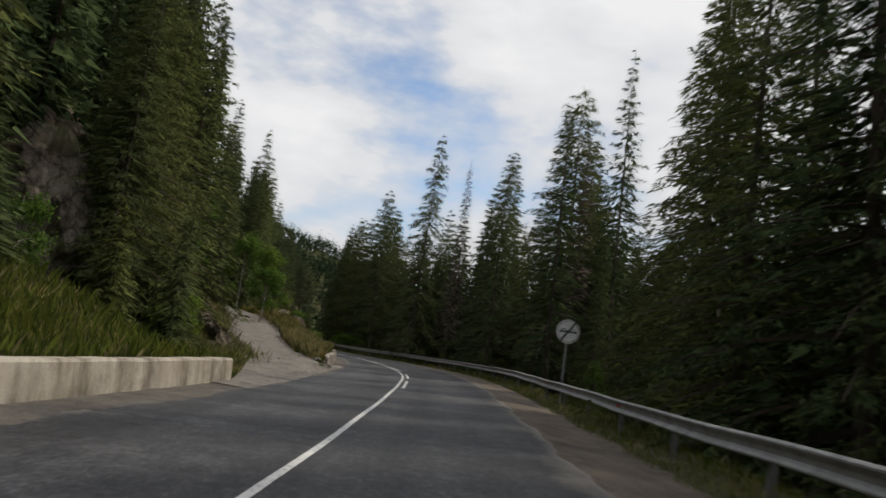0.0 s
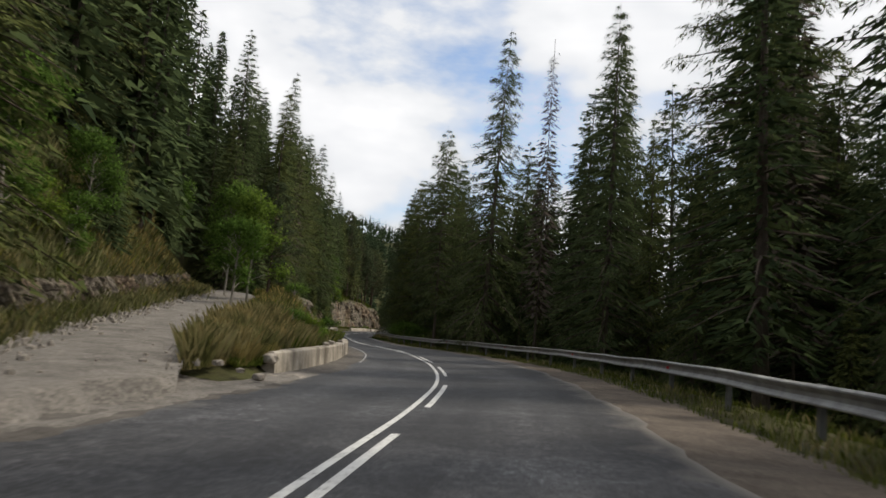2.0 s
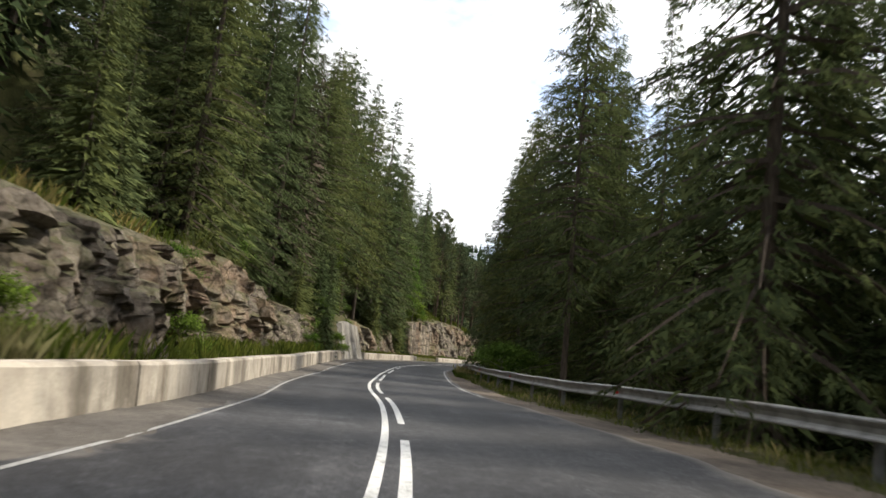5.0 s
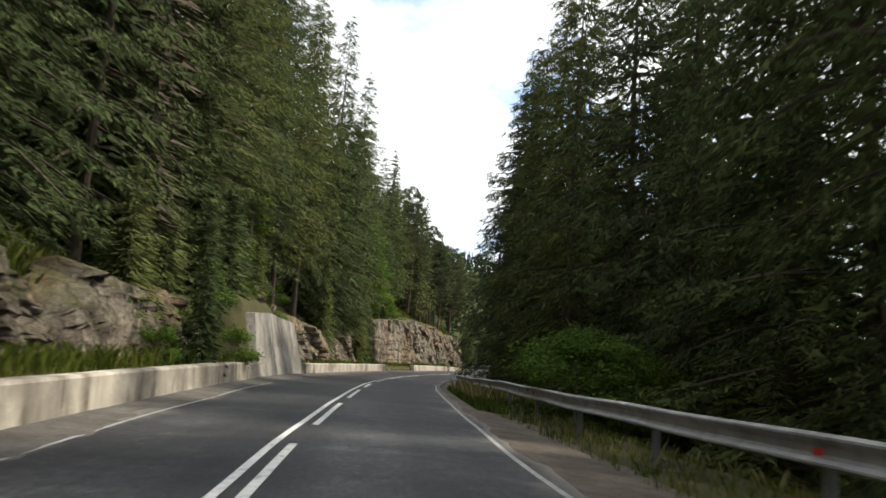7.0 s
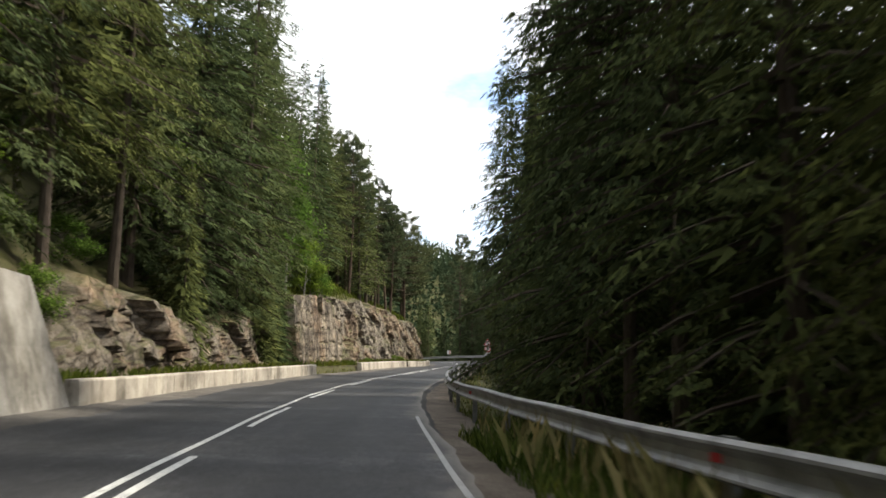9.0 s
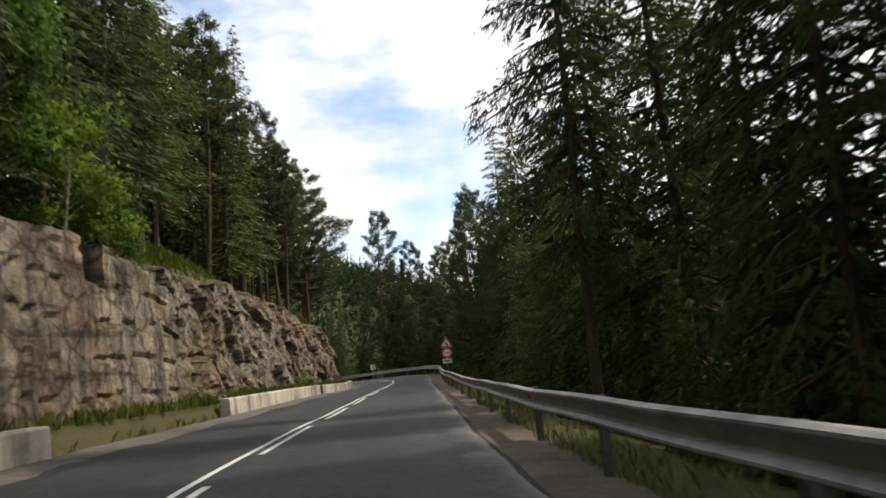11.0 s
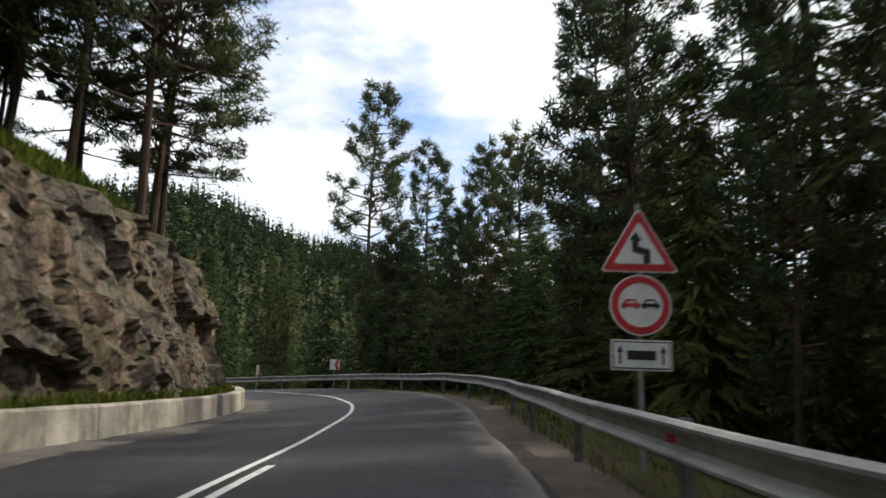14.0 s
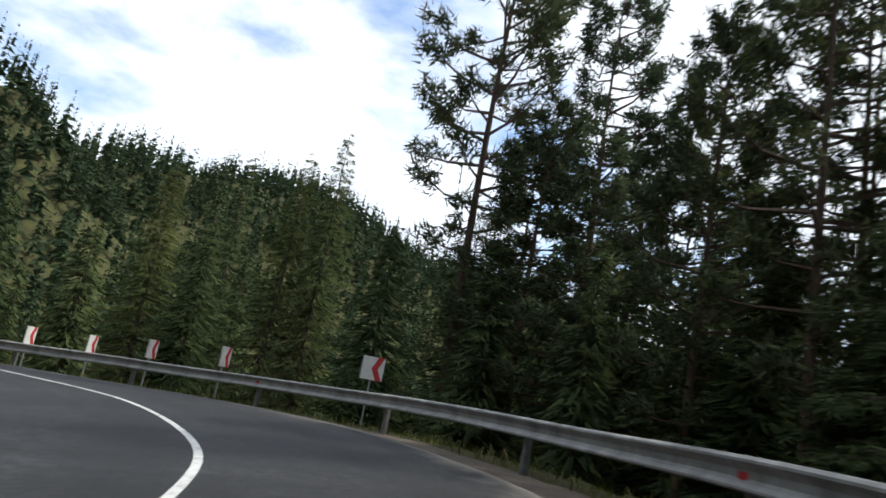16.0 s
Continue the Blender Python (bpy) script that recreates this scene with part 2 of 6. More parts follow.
    moss = math_node(nt, "MULTIPLY", math_node(nt, "MAXIMUM", ledge, patch), 0.8)
    turf = ramp(nt, tex_noise(nt, 2.4, 6, 0.75, v), [(0.36, (0.045, 0.055, 0.018)), (0.52, (0.085, 0.090, 0.030)), (0.66, (0.15, 0.125, 0.058))])
    col = mixc(nt, moss, col, turf)
    nt.links.new(col, b.inputs["Base Color"])
    bump(nt, b, tex_noise(nt, 5.5, 12, 0.80, v), 0.9, 0.14)
    return m


def make_leaf(name, dark, lite, trans=0.3, patchy=False):
    m = bpy.data.materials.new(name)
    m.use_nodes = True
    nt = m.node_tree
    nt.nodes.remove(nt.nodes["Principled BSDF"])
    geo = nt.nodes.new("ShaderNodeNewGeometry")
    oi = nt.nodes.new("ShaderNodeObjectInfo")
    col = ramp(nt, geo.outputs["Random Per Island"], [(0.0, dark), (0.75, lite), (1.0, tuple(min(1, c * 1.3) for c in lite))])
    tint = ramp(nt, oi.outputs["Random"], [(0.0, (0.75, 0.82, 0.8)), (0.5, (1.0, 1.0, 1.0)), (1.0, (1.3, 1.15, 0.85))])
    col = mixc(nt, 1.0, col, tint, "MULTIPLY")
    if patchy:
        col = mixc(nt, 1.0, col, ramp(nt, tex_noise(nt, 0.7, 4, 0.65, coords(nt)), [(0.36, (0.52, 0.62, 0.46)), (0.5, (0.92, 0.95, 0.9)), (0.64, (1.25, 1.15, 1.0))]), "MULTIPLY")
    d = nt.nodes.new("ShaderNodeBsdfDiffuse")
    tr = nt.nodes.new("ShaderNodeBsdfTranslucent")
    mx = nt.nodes.new("ShaderNodeMixShader")
    mx.inputs[0].default_value = trans
    nt.links.new(col, d.inputs["Color"])
    nt.links.new(col, tr.inputs["Color"])
    nt.links.new(d.outputs[0], mx.inputs[1])
    nt.links.new(tr.outputs[0], mx.inputs[2])
    nt.links.new(mx.outputs[0], nt.nodes["Material Output"].inputs["Surface"])
    return m


def make_bark(name, a, c):
    m, nt, b = mat_base(name, 0.95, 0.15)
    v = coords(nt, (7, 7, 1.3))
    nt.links.new(ramp(nt, tex_noise(nt, 1.6, 8, 0.75, v), [(0.3, a), (0.7, c)]), b.inputs["Base Color"])
    bump(nt, b, tex_noise(nt, 2.5, 6, 0.8, v), 0.8, 0.03)
    return m


def make_plain(name, c, rough=0.5, metal=0.0, wear=0.25, scale=6.0):
    m, nt, b = mat_base(name, rough, 0.4)
    b.inputs["Metallic"].default_value = metal
    lo = tuple(x * (1 - wear) for x in c)
    nt.links.new(ramp(nt, tex_noise(nt, scale, 7, 0.7, coords(nt)), [(0.35, lo), (0.6, c)]), b.inputs["Base Color"])
    return m


ASPHALT, PAINT, CONCRETE = make_asphalt(), make_paint("road_paint", 0.72), make_concrete("weathered_concrete", (1, 1, 1))
WORN_PAINT = make_paint("worn_road_paint", 0.36)
GREY_CONCRETE = make_concrete("grey_stained_concrete", (0.66, 0.69, 0.73))
ROCK = make_rock("cut_rock", (0.82, 0.79, 0.77))
FACING = make_rock("stained_stone_facing", (0.76, 0.73, 0.69), 1.0)
FOREST = make_ground("forest_floor", [(0.3, (0.045, 0.038, 0.022)), (0.6, (0.075, 0.08, 0.028)), (0.75, (0.12, 0.10, 0.045))], [(0.3, (0.55, 0.55, 0.55)), (0.7, (1.3, 1.3, 1.3))])
GRAVEL = make_ground("dusty_gravel", [(0.3, (0.115, 0.106, 0.096)), (0.7, (0.25, 0.232, 0.210))], [(0.32, (0.42, 0.41, 0.40)), (0.48, (0.9, 0.9, 0.9)), (0.68, (1.45, 1.43, 1.40))], 1.2)
PALE_STONE = make_ground("pale_stone", [(0.3, (0.20, 0.18, 0.155)), (0.7, (0.42, 0.38, 0.335))], [(0.3, (0.6, 0.6, 0.6)), (0.7, (1.2, 1.2, 1.2))], 2.0)
SHOULDER = make_ground("brown_gravel", [(0.3, (0.080, 0.066, 0.055)), (0.7, (0.185, 0.155, 0.128))], [(0.3, (0.6, 0.6, 0.6)), (0.7, (1.3, 1.3, 1.3))], 1.2)
GUTTER = make_ground("grey_grit", [(0.3, (0.070, 0.064, 0.058)), (0.7, (0.165, 0.150, 0.134))], [(0.3, (0.6, 0.6, 0.6)), (0.7, (1.3, 1.3, 1.3))], 1.2)
VERGE = make_ground("grassy_verge", [(0.3, (0.075, 0.060, 0.038)), (0.55, (0.065, 0.066, 0.026)), (0.75, (0.12, 0.095, 0.055))], [(0.3, (0.6, 0.6, 0.6)), (0.7, (1.3, 1.3, 1.3))], 1.4)
STEEL = make_plain("galvanised_steel", (0.34, 0.34, 0.335), 0.6, 0.25, 0.45, 2.5)
SPRUCE = make_leaf("spruce_needles", (0.036, 0.050, 0.026), (0.086, 0.108, 0.046), 0.22)
FAR_WOOD = make_leaf("far_conifer_needles", (0.028, 0.045, 0.028), (0.044, 0.066, 0.040), 0.1)
PINE = make_leaf("pine_needles", (0.034, 0.045, 0.027), (0.088, 0.106, 0.054), 0.22)
LEAF = make_leaf("broad_leaves", (0.040, 0.074, 0.015), (0.118, 0.185, 0.038), 0.42)
GRASS_DRY = make_leaf("dry_grass", (0.095, 0.088, 0.040), (0.27, 0.235, 0.125), 0.35, True)
GRASS = make_leaf("green_grass", (0.035, 0.055, 0.012), (0.115, 0.14, 0.035), 0.35, True)
BARK = make_bark("spruce_bark", (0.035, 0.028, 0.022), (0.12, 0.095, 0.075))
BARK_PINE = make_bark("pine_bark", (0.040, 0.028, 0.021), (0.125, 0.088, 0.064))
BARK_GREY = make_bark("grey_bark", (0.13, 0.12, 0.10), (0.34, 0.31, 0.27))
SIGN_WHITE = make_plain("sign_white", (0.72, 0.72, 0.70), 0.45, 0.0, 0.15)
SIGN_RED = make_plain("sign_red", (0.50, 0.035, 0.04), 0.45, 0.0, 0.2)
SIGN_BLACK = make_plain("sign_black", (0.02, 0.02, 0.02), 0.5)
TAR = make_plain("tarry_asphalt_edge", (0.022, 0.021, 0.020), 0.85, 0.0, 0.5, 7.0)
POST_STEEL = make_plain("dull_post_steel", (0.16, 0.16, 0.155), 0.65, 0.2, 0.4, 4.0)
SIGN_GREY = make_plain("sign_back_grey", (0.30, 0.31, 0.31), 0.5, 0.4)


# ---------------------------------------------------------------- the road's line
def smooth_curve(ctrl, step):
    """Catmull-Rom through the points, then even steps along it."""
    p = np.array(ctrl, float)
    p = np.vstack([2 * p[0] - p[1], p, 2 * p[-1] - p[-2]])
    out = []
    for i in range(1, len(p) - 2):
        for f in np.linspace(0, 1, 24, endpoint=False):
            a, b, c, d = p[i - 1], p[i], p[i + 1], p[i + 2]
            out.append(0.5 * (2 * b + (c - a) * f + (2 * a - 5 * b + 4 * c - d) * f * f + (3 * b - a - 3 * c + d) * f ** 3))
    q = np.array(out + [p[-2]])
    run = np.concatenate([[0], np.cumsum(np.linalg.norm(np.diff(q, axis=0), axis=1))])
    at = np.arange(0, run[-1], step)
    return np.stack([np.interp(at, run, q[:, k]) for k in range(q.shape[1])], 1)


STEP = 0.5
CENTRE = smooth_curve([(-0.97, -70), (-0.97, -45), (-0.97, -20), (-0.96, 5), (-1.15, 22), (-1.75, 34.98), (-3.03, 44.45), (-5.11, 53.47),
                       (-7.63, 61.53), (-10.63, 69.37), (-14.24, 77.29), (-17.04, 84.87), (-19.11, 91.03), (-22.23, 100.79), (-25.22, 110.39), (-27.96, 120.51),
                       (-29.89, 130.02), (-31.3, 142.01), (-32.13, 153), (-32.91, 164), (-33.66, 175.99), (-34.07, 185.99), (-34.63, 192.46), (-35.83, 197.93),
                       (-37.99, 203.41), (-41.35, 207.34), (-45.7, 210.09), (-53, 211.38), (-62.04, 210.48), (-80.07, 206.2), (-110.06, 194.13), (-150, 172)], STEP)
NST = len(CENTRE)
STA = np.arange(NST) * STEP
tang = np.gradient(CENTRE, axis=0)
tang /= np.linalg.norm(tang, axis=1)[:, None]
RIGHT = np.stack([tang[:, 1], -tang[:, 0]], 1)
BEND = int(np.argmax(CENTRE[:, 1] > 200))      # past here y no longer tells the station


def st(y):
    """Station of a y before the bend."""
    return float(np.interp(y, CENTRE[:BEND, 1], STA[:BEND]))


def table(rows):
    """A smooth function of the station from (y, value); past the bend rows give ('s', metres past y=200, value)."""
    xs = [st(r[0]) if r[0] != "s" else st(199.5) + r[1] for r in rows]
    v = np.interp(STA, xs, [r[-1] for r in rows])
    k = np.hanning(17)
    return np.convolve(np.pad(v, 8, "edge"), k / k.sum(), "valid")


def sampled(values, ends=()):
    """A smooth function of the station from values 8 m apart, the first at station 44; ends: (station, value) past them."""
    xs = [44 + 8.0 * i for i in range(len(values))] + [e[0] for e in ends]
    v = np.interp(STA, xs, list(values) + [e[1] for e in ends])
    k = np.hanning(13)
    return np.convolve(np.pad(v, 6, "edge"), k / k.sum(), "valid")


Z_ROAD = sampled([0.31, 0.31, 0.27, 0.23, 0.14, 0.11, 0.09, 0.05, 0.00, -0.03, -0.04, -0.06, -0.12, -0.16, -0.16, -0.11, -0.08, -0.12,
                  -0.18, -0.22, -0.19, -0.12, -0.06, -0.04, 0.01, 0.06, 0.13, 0.23, 0.38, 0.46, 0.46, 0.25, -0.10, -0.41, -0.71, -1.01],
                  [(344, -1.78), (360, -2.42), (390, -3.62), (430, -3.80)])
BANK = sampled([0.10, 0.10, 0.10, 0.10, 0.12, 0.12, 0.14, 0.19, 0.23, 0.21, 0.17, 0.14, 0.14, 0.11, 0.07, 0.02, -0.01, -0.03,
                  -0.05, -0.05, 0.00, -0.01, -0.03, -0.05, 0.01, 0.10, 0.16, 0.28, 0.33, 0.33, 0.24, 0.01, -0.06, -0.11, -0.11, -0.11],
                  [(344, -0.11), (360, -0.11), (390, -0.11), (430, -0.11)])
BANK_L = sampled([0.03, 0.03, 0.03, 0.03, 0.07, 0.10, 0.12, 0.13, 0.12, 0.06, 0.02, 0.04, 0.09, 0.12, 0.10, 0.04, -0.02, -0.06,
                  -0.07, -0.06, -0.06, -0.05, -0.05, -0.05, -0.05, -0.04, 0.03, 0.19, 0.32, 0.36, 0.29, 0.20, 0.15, 0.21, 0.21, 0.21],
                  [(344, 0.21), (360, 0.21), (390, 0.21), (430, 0.21)])   # fall towards the inside of the bends
W_RIGHT = sampled([3.44, 3.44, 3.44, 3.44, 3.49, 3.54, 3.61, 3.70, 3.75, 4.05, 4.25, 4.20, 3.96, 3.57, 3.36, 3.37, 3.39, 3.52,
                  3.66, 3.73, 3.78, 3.78, 3.83, 3.84, 3.74, 3.59, 3.36, 3.07, 3.16, 3.53, 3.95, 3.97, 3.83, 3.70, 3.54, 3.54],
                  [(344, 3.54), (360, 3.54), (390, 3.54), (430, 3.54)])
G_OFF = sampled([2.27, 2.27, 2.27, 2.27, 2.28, 2.28, 2.30, 2.29, 2.27, 2.26, 2.23, 2.19, 2.15, 2.10, 2.03, 1.84, 1.63, 1.41,
                  1.17, 0.95, 0.89, 0.90, 0.90, 0.86, 0.83, 0.81, 0.80, 0.84, 0.98, 1.13, 1.21, 1.28, 1.35, 1.42, 1.42, 1.42],
                  [(344, 1.42), (360, 1.42), (390, 1.42), (430, 1.42)])   # rail beyond the road's edge
W_LEFT = sampled([4.33, 4.32, 4.30, 4.28, 4.21, 4.13, 4.12, 4.18, 4.21, 3.74, 3.49, 3.42, 3.36, 3.26, 3.20, 3.48, 3.72, 3.98,
                  4.24, 4.21, 4.13, 4.05, 3.97, 3.86, 3.85, 3.84, 3.80, 3.68, 3.55, 3.48, 3.53, 3.70, 3.92, 4.14, 4.14, 4.14],
                  [(344, 4.14), (360, 4.14), (390, 4.14), (430, 4.14)])


def at_st(tab, s):
    return np.interp(s, STA, tab)


def road_point(s, u, dz=0.0):
    """World place at station s, u metres right of the centre line."""
    x = np.interp(s, STA, CENTRE[:, 0]) + u * np.interp(s, STA, RIGHT[:, 0])
    y = np.interp(s, STA, CENTRE[:, 1]) + u * np.interp(s, STA, RIGHT[:, 1])
    z = at_st(Z_ROAD, s) + at_st(BANK, s) * np.clip(u / 4.0, 0, 1.6) + at_st(BANK_L, s) * np.clip(u / 4.0, -1.2, 0) + dz
    return np.array([x, y, z])


# ---------------------------------------------------------------- mesh helpers
def mesh_ob(name, verts, faces, mat, parent=None, label="", smooth=False):
    me = bpy.data.meshes.new(name)
    me.from_pydata([tuple(v) for v in verts], [], [tuple(f) for f in faces])
    me.materials.append(mat)
    if smooth:
        me.shade_smooth()
    ob = new(name, me)
    if parent is not None:
        ob.parent = parent
    if label:
        ob["label"] = label
    return ob


def quad_cloud(name, verts, mat, per=4, out=None):
    """A mesh of separate polygons: verts (n, per, 3). out: directions (n, 3) towards which the foliage is shaded."""
    if out is not None:
        flat = np.cross(verts[:, 1] - verts[:, 0], verts[:, 2] - verts[:, 0])
        flat /= np.maximum(np.linalg.norm(flat, axis=1), 1e-9)[:, None]
        out = out / np.maximum(np.linalg.norm(out, axis=1), 1e-9)[:, None]
        back = (flat * out).sum(1) < 0
        verts = np.where(back[:, None, None], verts[:, ::-1], verts)
        flat = np.where(back[:, None], -flat, flat)
        out = out + 0.55 * flat
        out /= np.linalg.norm(out, axis=1)[:, None]
    n = len(verts)
    me = bpy.data.meshes.new(name)
    me.vertices.add(n * per)
    me.vertices.foreach_set("co", np.ascontiguousarray(verts, dtype=np.float32).ravel())
    me.loops.add(n * per)
    me.loops.foreach_set("vertex_index", np.arange(n * per, dtype=np.int32))
    me.polygons.add(n)
    me.polygons.foreach_set("loop_start", np.arange(0, n * per, per, dtype=np.int32))
    me.update(calc_edges=True)
    me.materials.append(mat)
    if out is not None:
        me.normals_split_custom_set(np.repeat(out, per, axis=0).tolist())
    return me


def grid_faces(nu, nv):
    a = np.arange(nu * nv).reshape(nu, nv)
    return np.stack([a[:-1, :-1], a[1:, :-1], a[1:, 1:], a[:-1, 1:]], -1).reshape(-1, 4)


def part(name, bm, mat, parent, label=""):
    me = bpy.data.meshes.new(name)
    bm.to_mesh(me)
    bm.free()
    me.materials.append(mat)
    ob = new(name, me)
    ob.parent = parent
    if label:
        ob["label"] = label
    return ob


def bm_box(sx, sy, sz, cx=0, cy=0, cz=0, bevel=0.0):
    bm = bmesh.new()
    bmesh.ops.create_cube(bm, size=1, matrix=Matrix.Translation((cx, cy, cz)) @ Matrix.Diagonal((sx, sy, sz, 1)))
    if bevel:
        bmesh.ops.bevel(bm, geom=bm.edges[:], offset=bevel, segments=2, affect="EDGES")
    return bm


def fbm(x, y, z=0.0, octaves=4):
    return noise.fractal(Vector((x, y, z)), 0.9, 2.1, octaves)


def fbm_arr(x, y, seed=0.0, octaves=4):
    """Cheap smooth noise over arrays: sums of rotated sines."""
    rs = np.random.RandomState(int(seed * 10) + 7)
    out = np.zeros_like(x, dtype=float)
    f, a = 1.0, 1.0
    for o in range(octaves):
        for k in range(3):
            th, ph = rs.uniform(0, 6.28), rs.uniform(0, 6.28)
            out += a * np.sin(f * (x * math.cos(th) + y * math.sin(th)) + ph + 1.7 * np.sin(0.7 * f * (y * math.cos(th) - x * math.sin(th)) + ph))
        f, a = f * 2.07, a * 0.5
    return out / 3.0

# ---------------------------------------------------------------- terrain
TRACK = smooth_curve([(-4.6, 25.5, .12), (-7.6, 31, .28), (-10.8, 38.5, .76), (-13.6, 47, 1.45), (-15.8, 53, 1.9), (-20, 64, 2.6), (-27, 78, 3.4)], 0.5)
MOUTH = table([(13.5, .1), (17.2, .1), (21.6, 1.1), (25, 2.6), (29.2, 4.2), (33, 4.6), (36.5, 2.2), (39.5, .3)])   # how far the gravel reaches beyond the road
CUT = table([(-30, 1.5), (14, 1.5), (22, 1.2), (40, 1.6), (58, 2.6), (64, 3.4), (88, 4.6), (93, 3.0), (98, 2.2), (104, 2.9), (116, 3.0), (122, 2.6), (142, 3.0), (146, 4.6), (156, 4.8),
             (163, 5.8), (172, 5.4), (184, 5.2), (197, 5.4), ("s", 4.5, 4.6), ("s", 7, 2.8), ("s", 10, 2.2), ("s", 30, 2.0)])
ROCKY = table([(60, 0), (62, 1), (102, 1), (104, 0), (115, 0), (117, 1), (199, 1), ("s", 5, 1), ("s", 7, 0)])
CUT_W = table([(-30, 4.0), (20, 4.0), (60, 2.6), (66, 1.6), (90, 1.6), (98, 2.2), (104, 1.0), (118, 1.2), (140, 1.6), (150, 1.4), (192, 1.7), ("s", 20, 2.5)])
DRIVE = table([(14.5, 0), (16.5, 1), (37.2, 1), (38.6, 0)])
LEDGE = table([(-30, .8), (14, .8), (18, 3.4), (34, 3.0), (40, 1.2), (60, 1.6), (90, 1.8), (100, 1.2), (105, .35), (116, .35), (122, .9), (142, .9), (150, .9), (165, .8), (192, .7), ("s", 20, 1.0)])
RISE = table([(-30, .55), (25, .55), (60, .75), (100, .85), (140, .75), (158, .62), (175, .55), (192, .50), ("s", 30, .55)])

HILLS = [(-89, 442, 58, 60), (-143, 424, 83, 60), (-178, 405, 73, 60), (-215, 380, 62, 60), (-165, 292, 62, 40), (-128, 282, 36, 32), (-195, 290, 50, 45), (-320, 300, 100, 90), (-520, 150, 190, 170),
         (-170, 620, 98, 80), (-120, 570, 83, 60), (-20, 660, 66, 90), (90, 800, 60, 120), (-700, 500, 230, 260), (350, 900, 70, 200), (125, 150, 66, 42), (135, 40, 70, 60)]


def terrain(x, y):
    """Height of the ground, its station and its distance right of the centre line; arrays in and out."""
    x, y = np.atleast_1d(np.asarray(x, float)), np.atleast_1d(np.asarray(y, float))
    near = np.empty(len(x), int)
    for i in range(0, len(x), 4000):
        d = (x[i:i + 4000, None] - CENTRE[None, :, 0]) ** 2 + (y[i:i + 4000, None] - CENTRE[None, :, 1]) ** 2
        near[i:i + 4000] = d.argmin(1)
    dx, dy = x - CENTRE[near, 0], y - CENTRE[near, 1]
    side = np.sign(dx * RIGHT[near, 0] + dy * RIGHT[near, 1])
    u = side * np.hypot(dx, dy)
    zr, bank = Z_ROAD[near], BANK[near]
    lump = fbm_arr(x * 0.35, y * 0.35, 1, 4)
    # right: shoulder, then falling to the valley and slowly up again
    e = u - W_RIGHT[near] - G_OFF[near]
    fall = np.clip(e - 0.9, 0, None)
    zr_right = zr + bank * np.clip(u / 4.0, 0, 1.6) - 0.10 - 0.34 * np.minimum(fall, 22) - 0.12 * np.clip(fall - 22, 0, 40) + 0.05 * np.clip(fall - 90, 0, 400) + 0.25 * lump * np.clip(fall / 4, 0, 1)
    # left: ledge, cut, wooded slope
    d = -u - W_LEFT[near]
    d = d - 1.15 * ROCKY[near] * np.clip(d / 1.5, 0, 1)
    a = np.clip((d - LEDGE[near]) / np.maximum(CUT_W[near], .2), 0, 1)
    over = np.clip(d - LEDGE[near] - CUT_W[near], 0, None)
    zr_left = zr - 1.1 * BANK_L[near] + np.where(d > 0.12, 0.48 - 0.46 * DRIVE[near], -0.12) + CUT[near] * a ** 0.9 + RISE[near] * np.minimum(over, 46) + 0.12 * np.clip(over - 46, 0, 300) + 0.30 * lump * np.clip(d / 3, 0, 1)
    z = np.where(u > 0, zr_right, zr_left)
    z = np.where((u > -W_LEFT[near] - 0.12) & (e < 0.6), zr - 0.30 + np.minimum(bank, 0) - BANK_L[near], z)
    # the track that climbs off the road
    dt = np.full(len(x), 1e9)
    zt = np.zeros(len(x))
    wt = np.zeros(len(x))
    for k, (tx, ty, tz) in enumerate(TRACK):
        dd = np.hypot(x - tx, y - ty)
        m = dd < dt
        dt[m], zt[m] = dd[m], tz
        wt[m] = max(2.0, 5.4 - 0.28 * k)
    f = np.clip((dt - wt) / np.where(u < -W_LEFT[near] - 4.5, 7.0, 2.4), 0, 1)
    f = f * f * (3 - 2 * f)
    z = np.where(u < -W_LEFT[near] + 0.3, (zt - 0.12) * (1 - f) + z * f, z) if len(TRACK) else z
    # far hills
    far = np.zeros(len(x))
    for hx, hy, hh, hs in HILLS:
        far = np.maximum(far, (hh + 6 * np.sin(x / 37 + y / 51)) * np.exp(-(((x - hx) ** 2 + (y - hy) ** 2) / (2 * hs * hs))))
    away = np.clip((np.abs(u) - 55) / 60, 0, 1)
    z = z * (1 - away) + np.maximum(z * 0.35, far - 14) * away
    return z, STA[near], u


def spaced(lo, hi, step, reach, n):
    g = np.geomspace(step, reach, n)
    g = np.cumsum(g) * (reach / np.cumsum(g)[-1])
    return np.concatenate([lo - g[::-1], np.arange(lo, hi + 1e-6, step), hi + g])


gx, gy = spaced(-78, 34, 0.8, 2400, 26), spaced(-24, 236, 0.8, 2400, 26)
X, Y = np.meshgrid(gx, gy, indexing="ij")
gz, gs, gu = terrain(X.ravel(), Y.ravel())
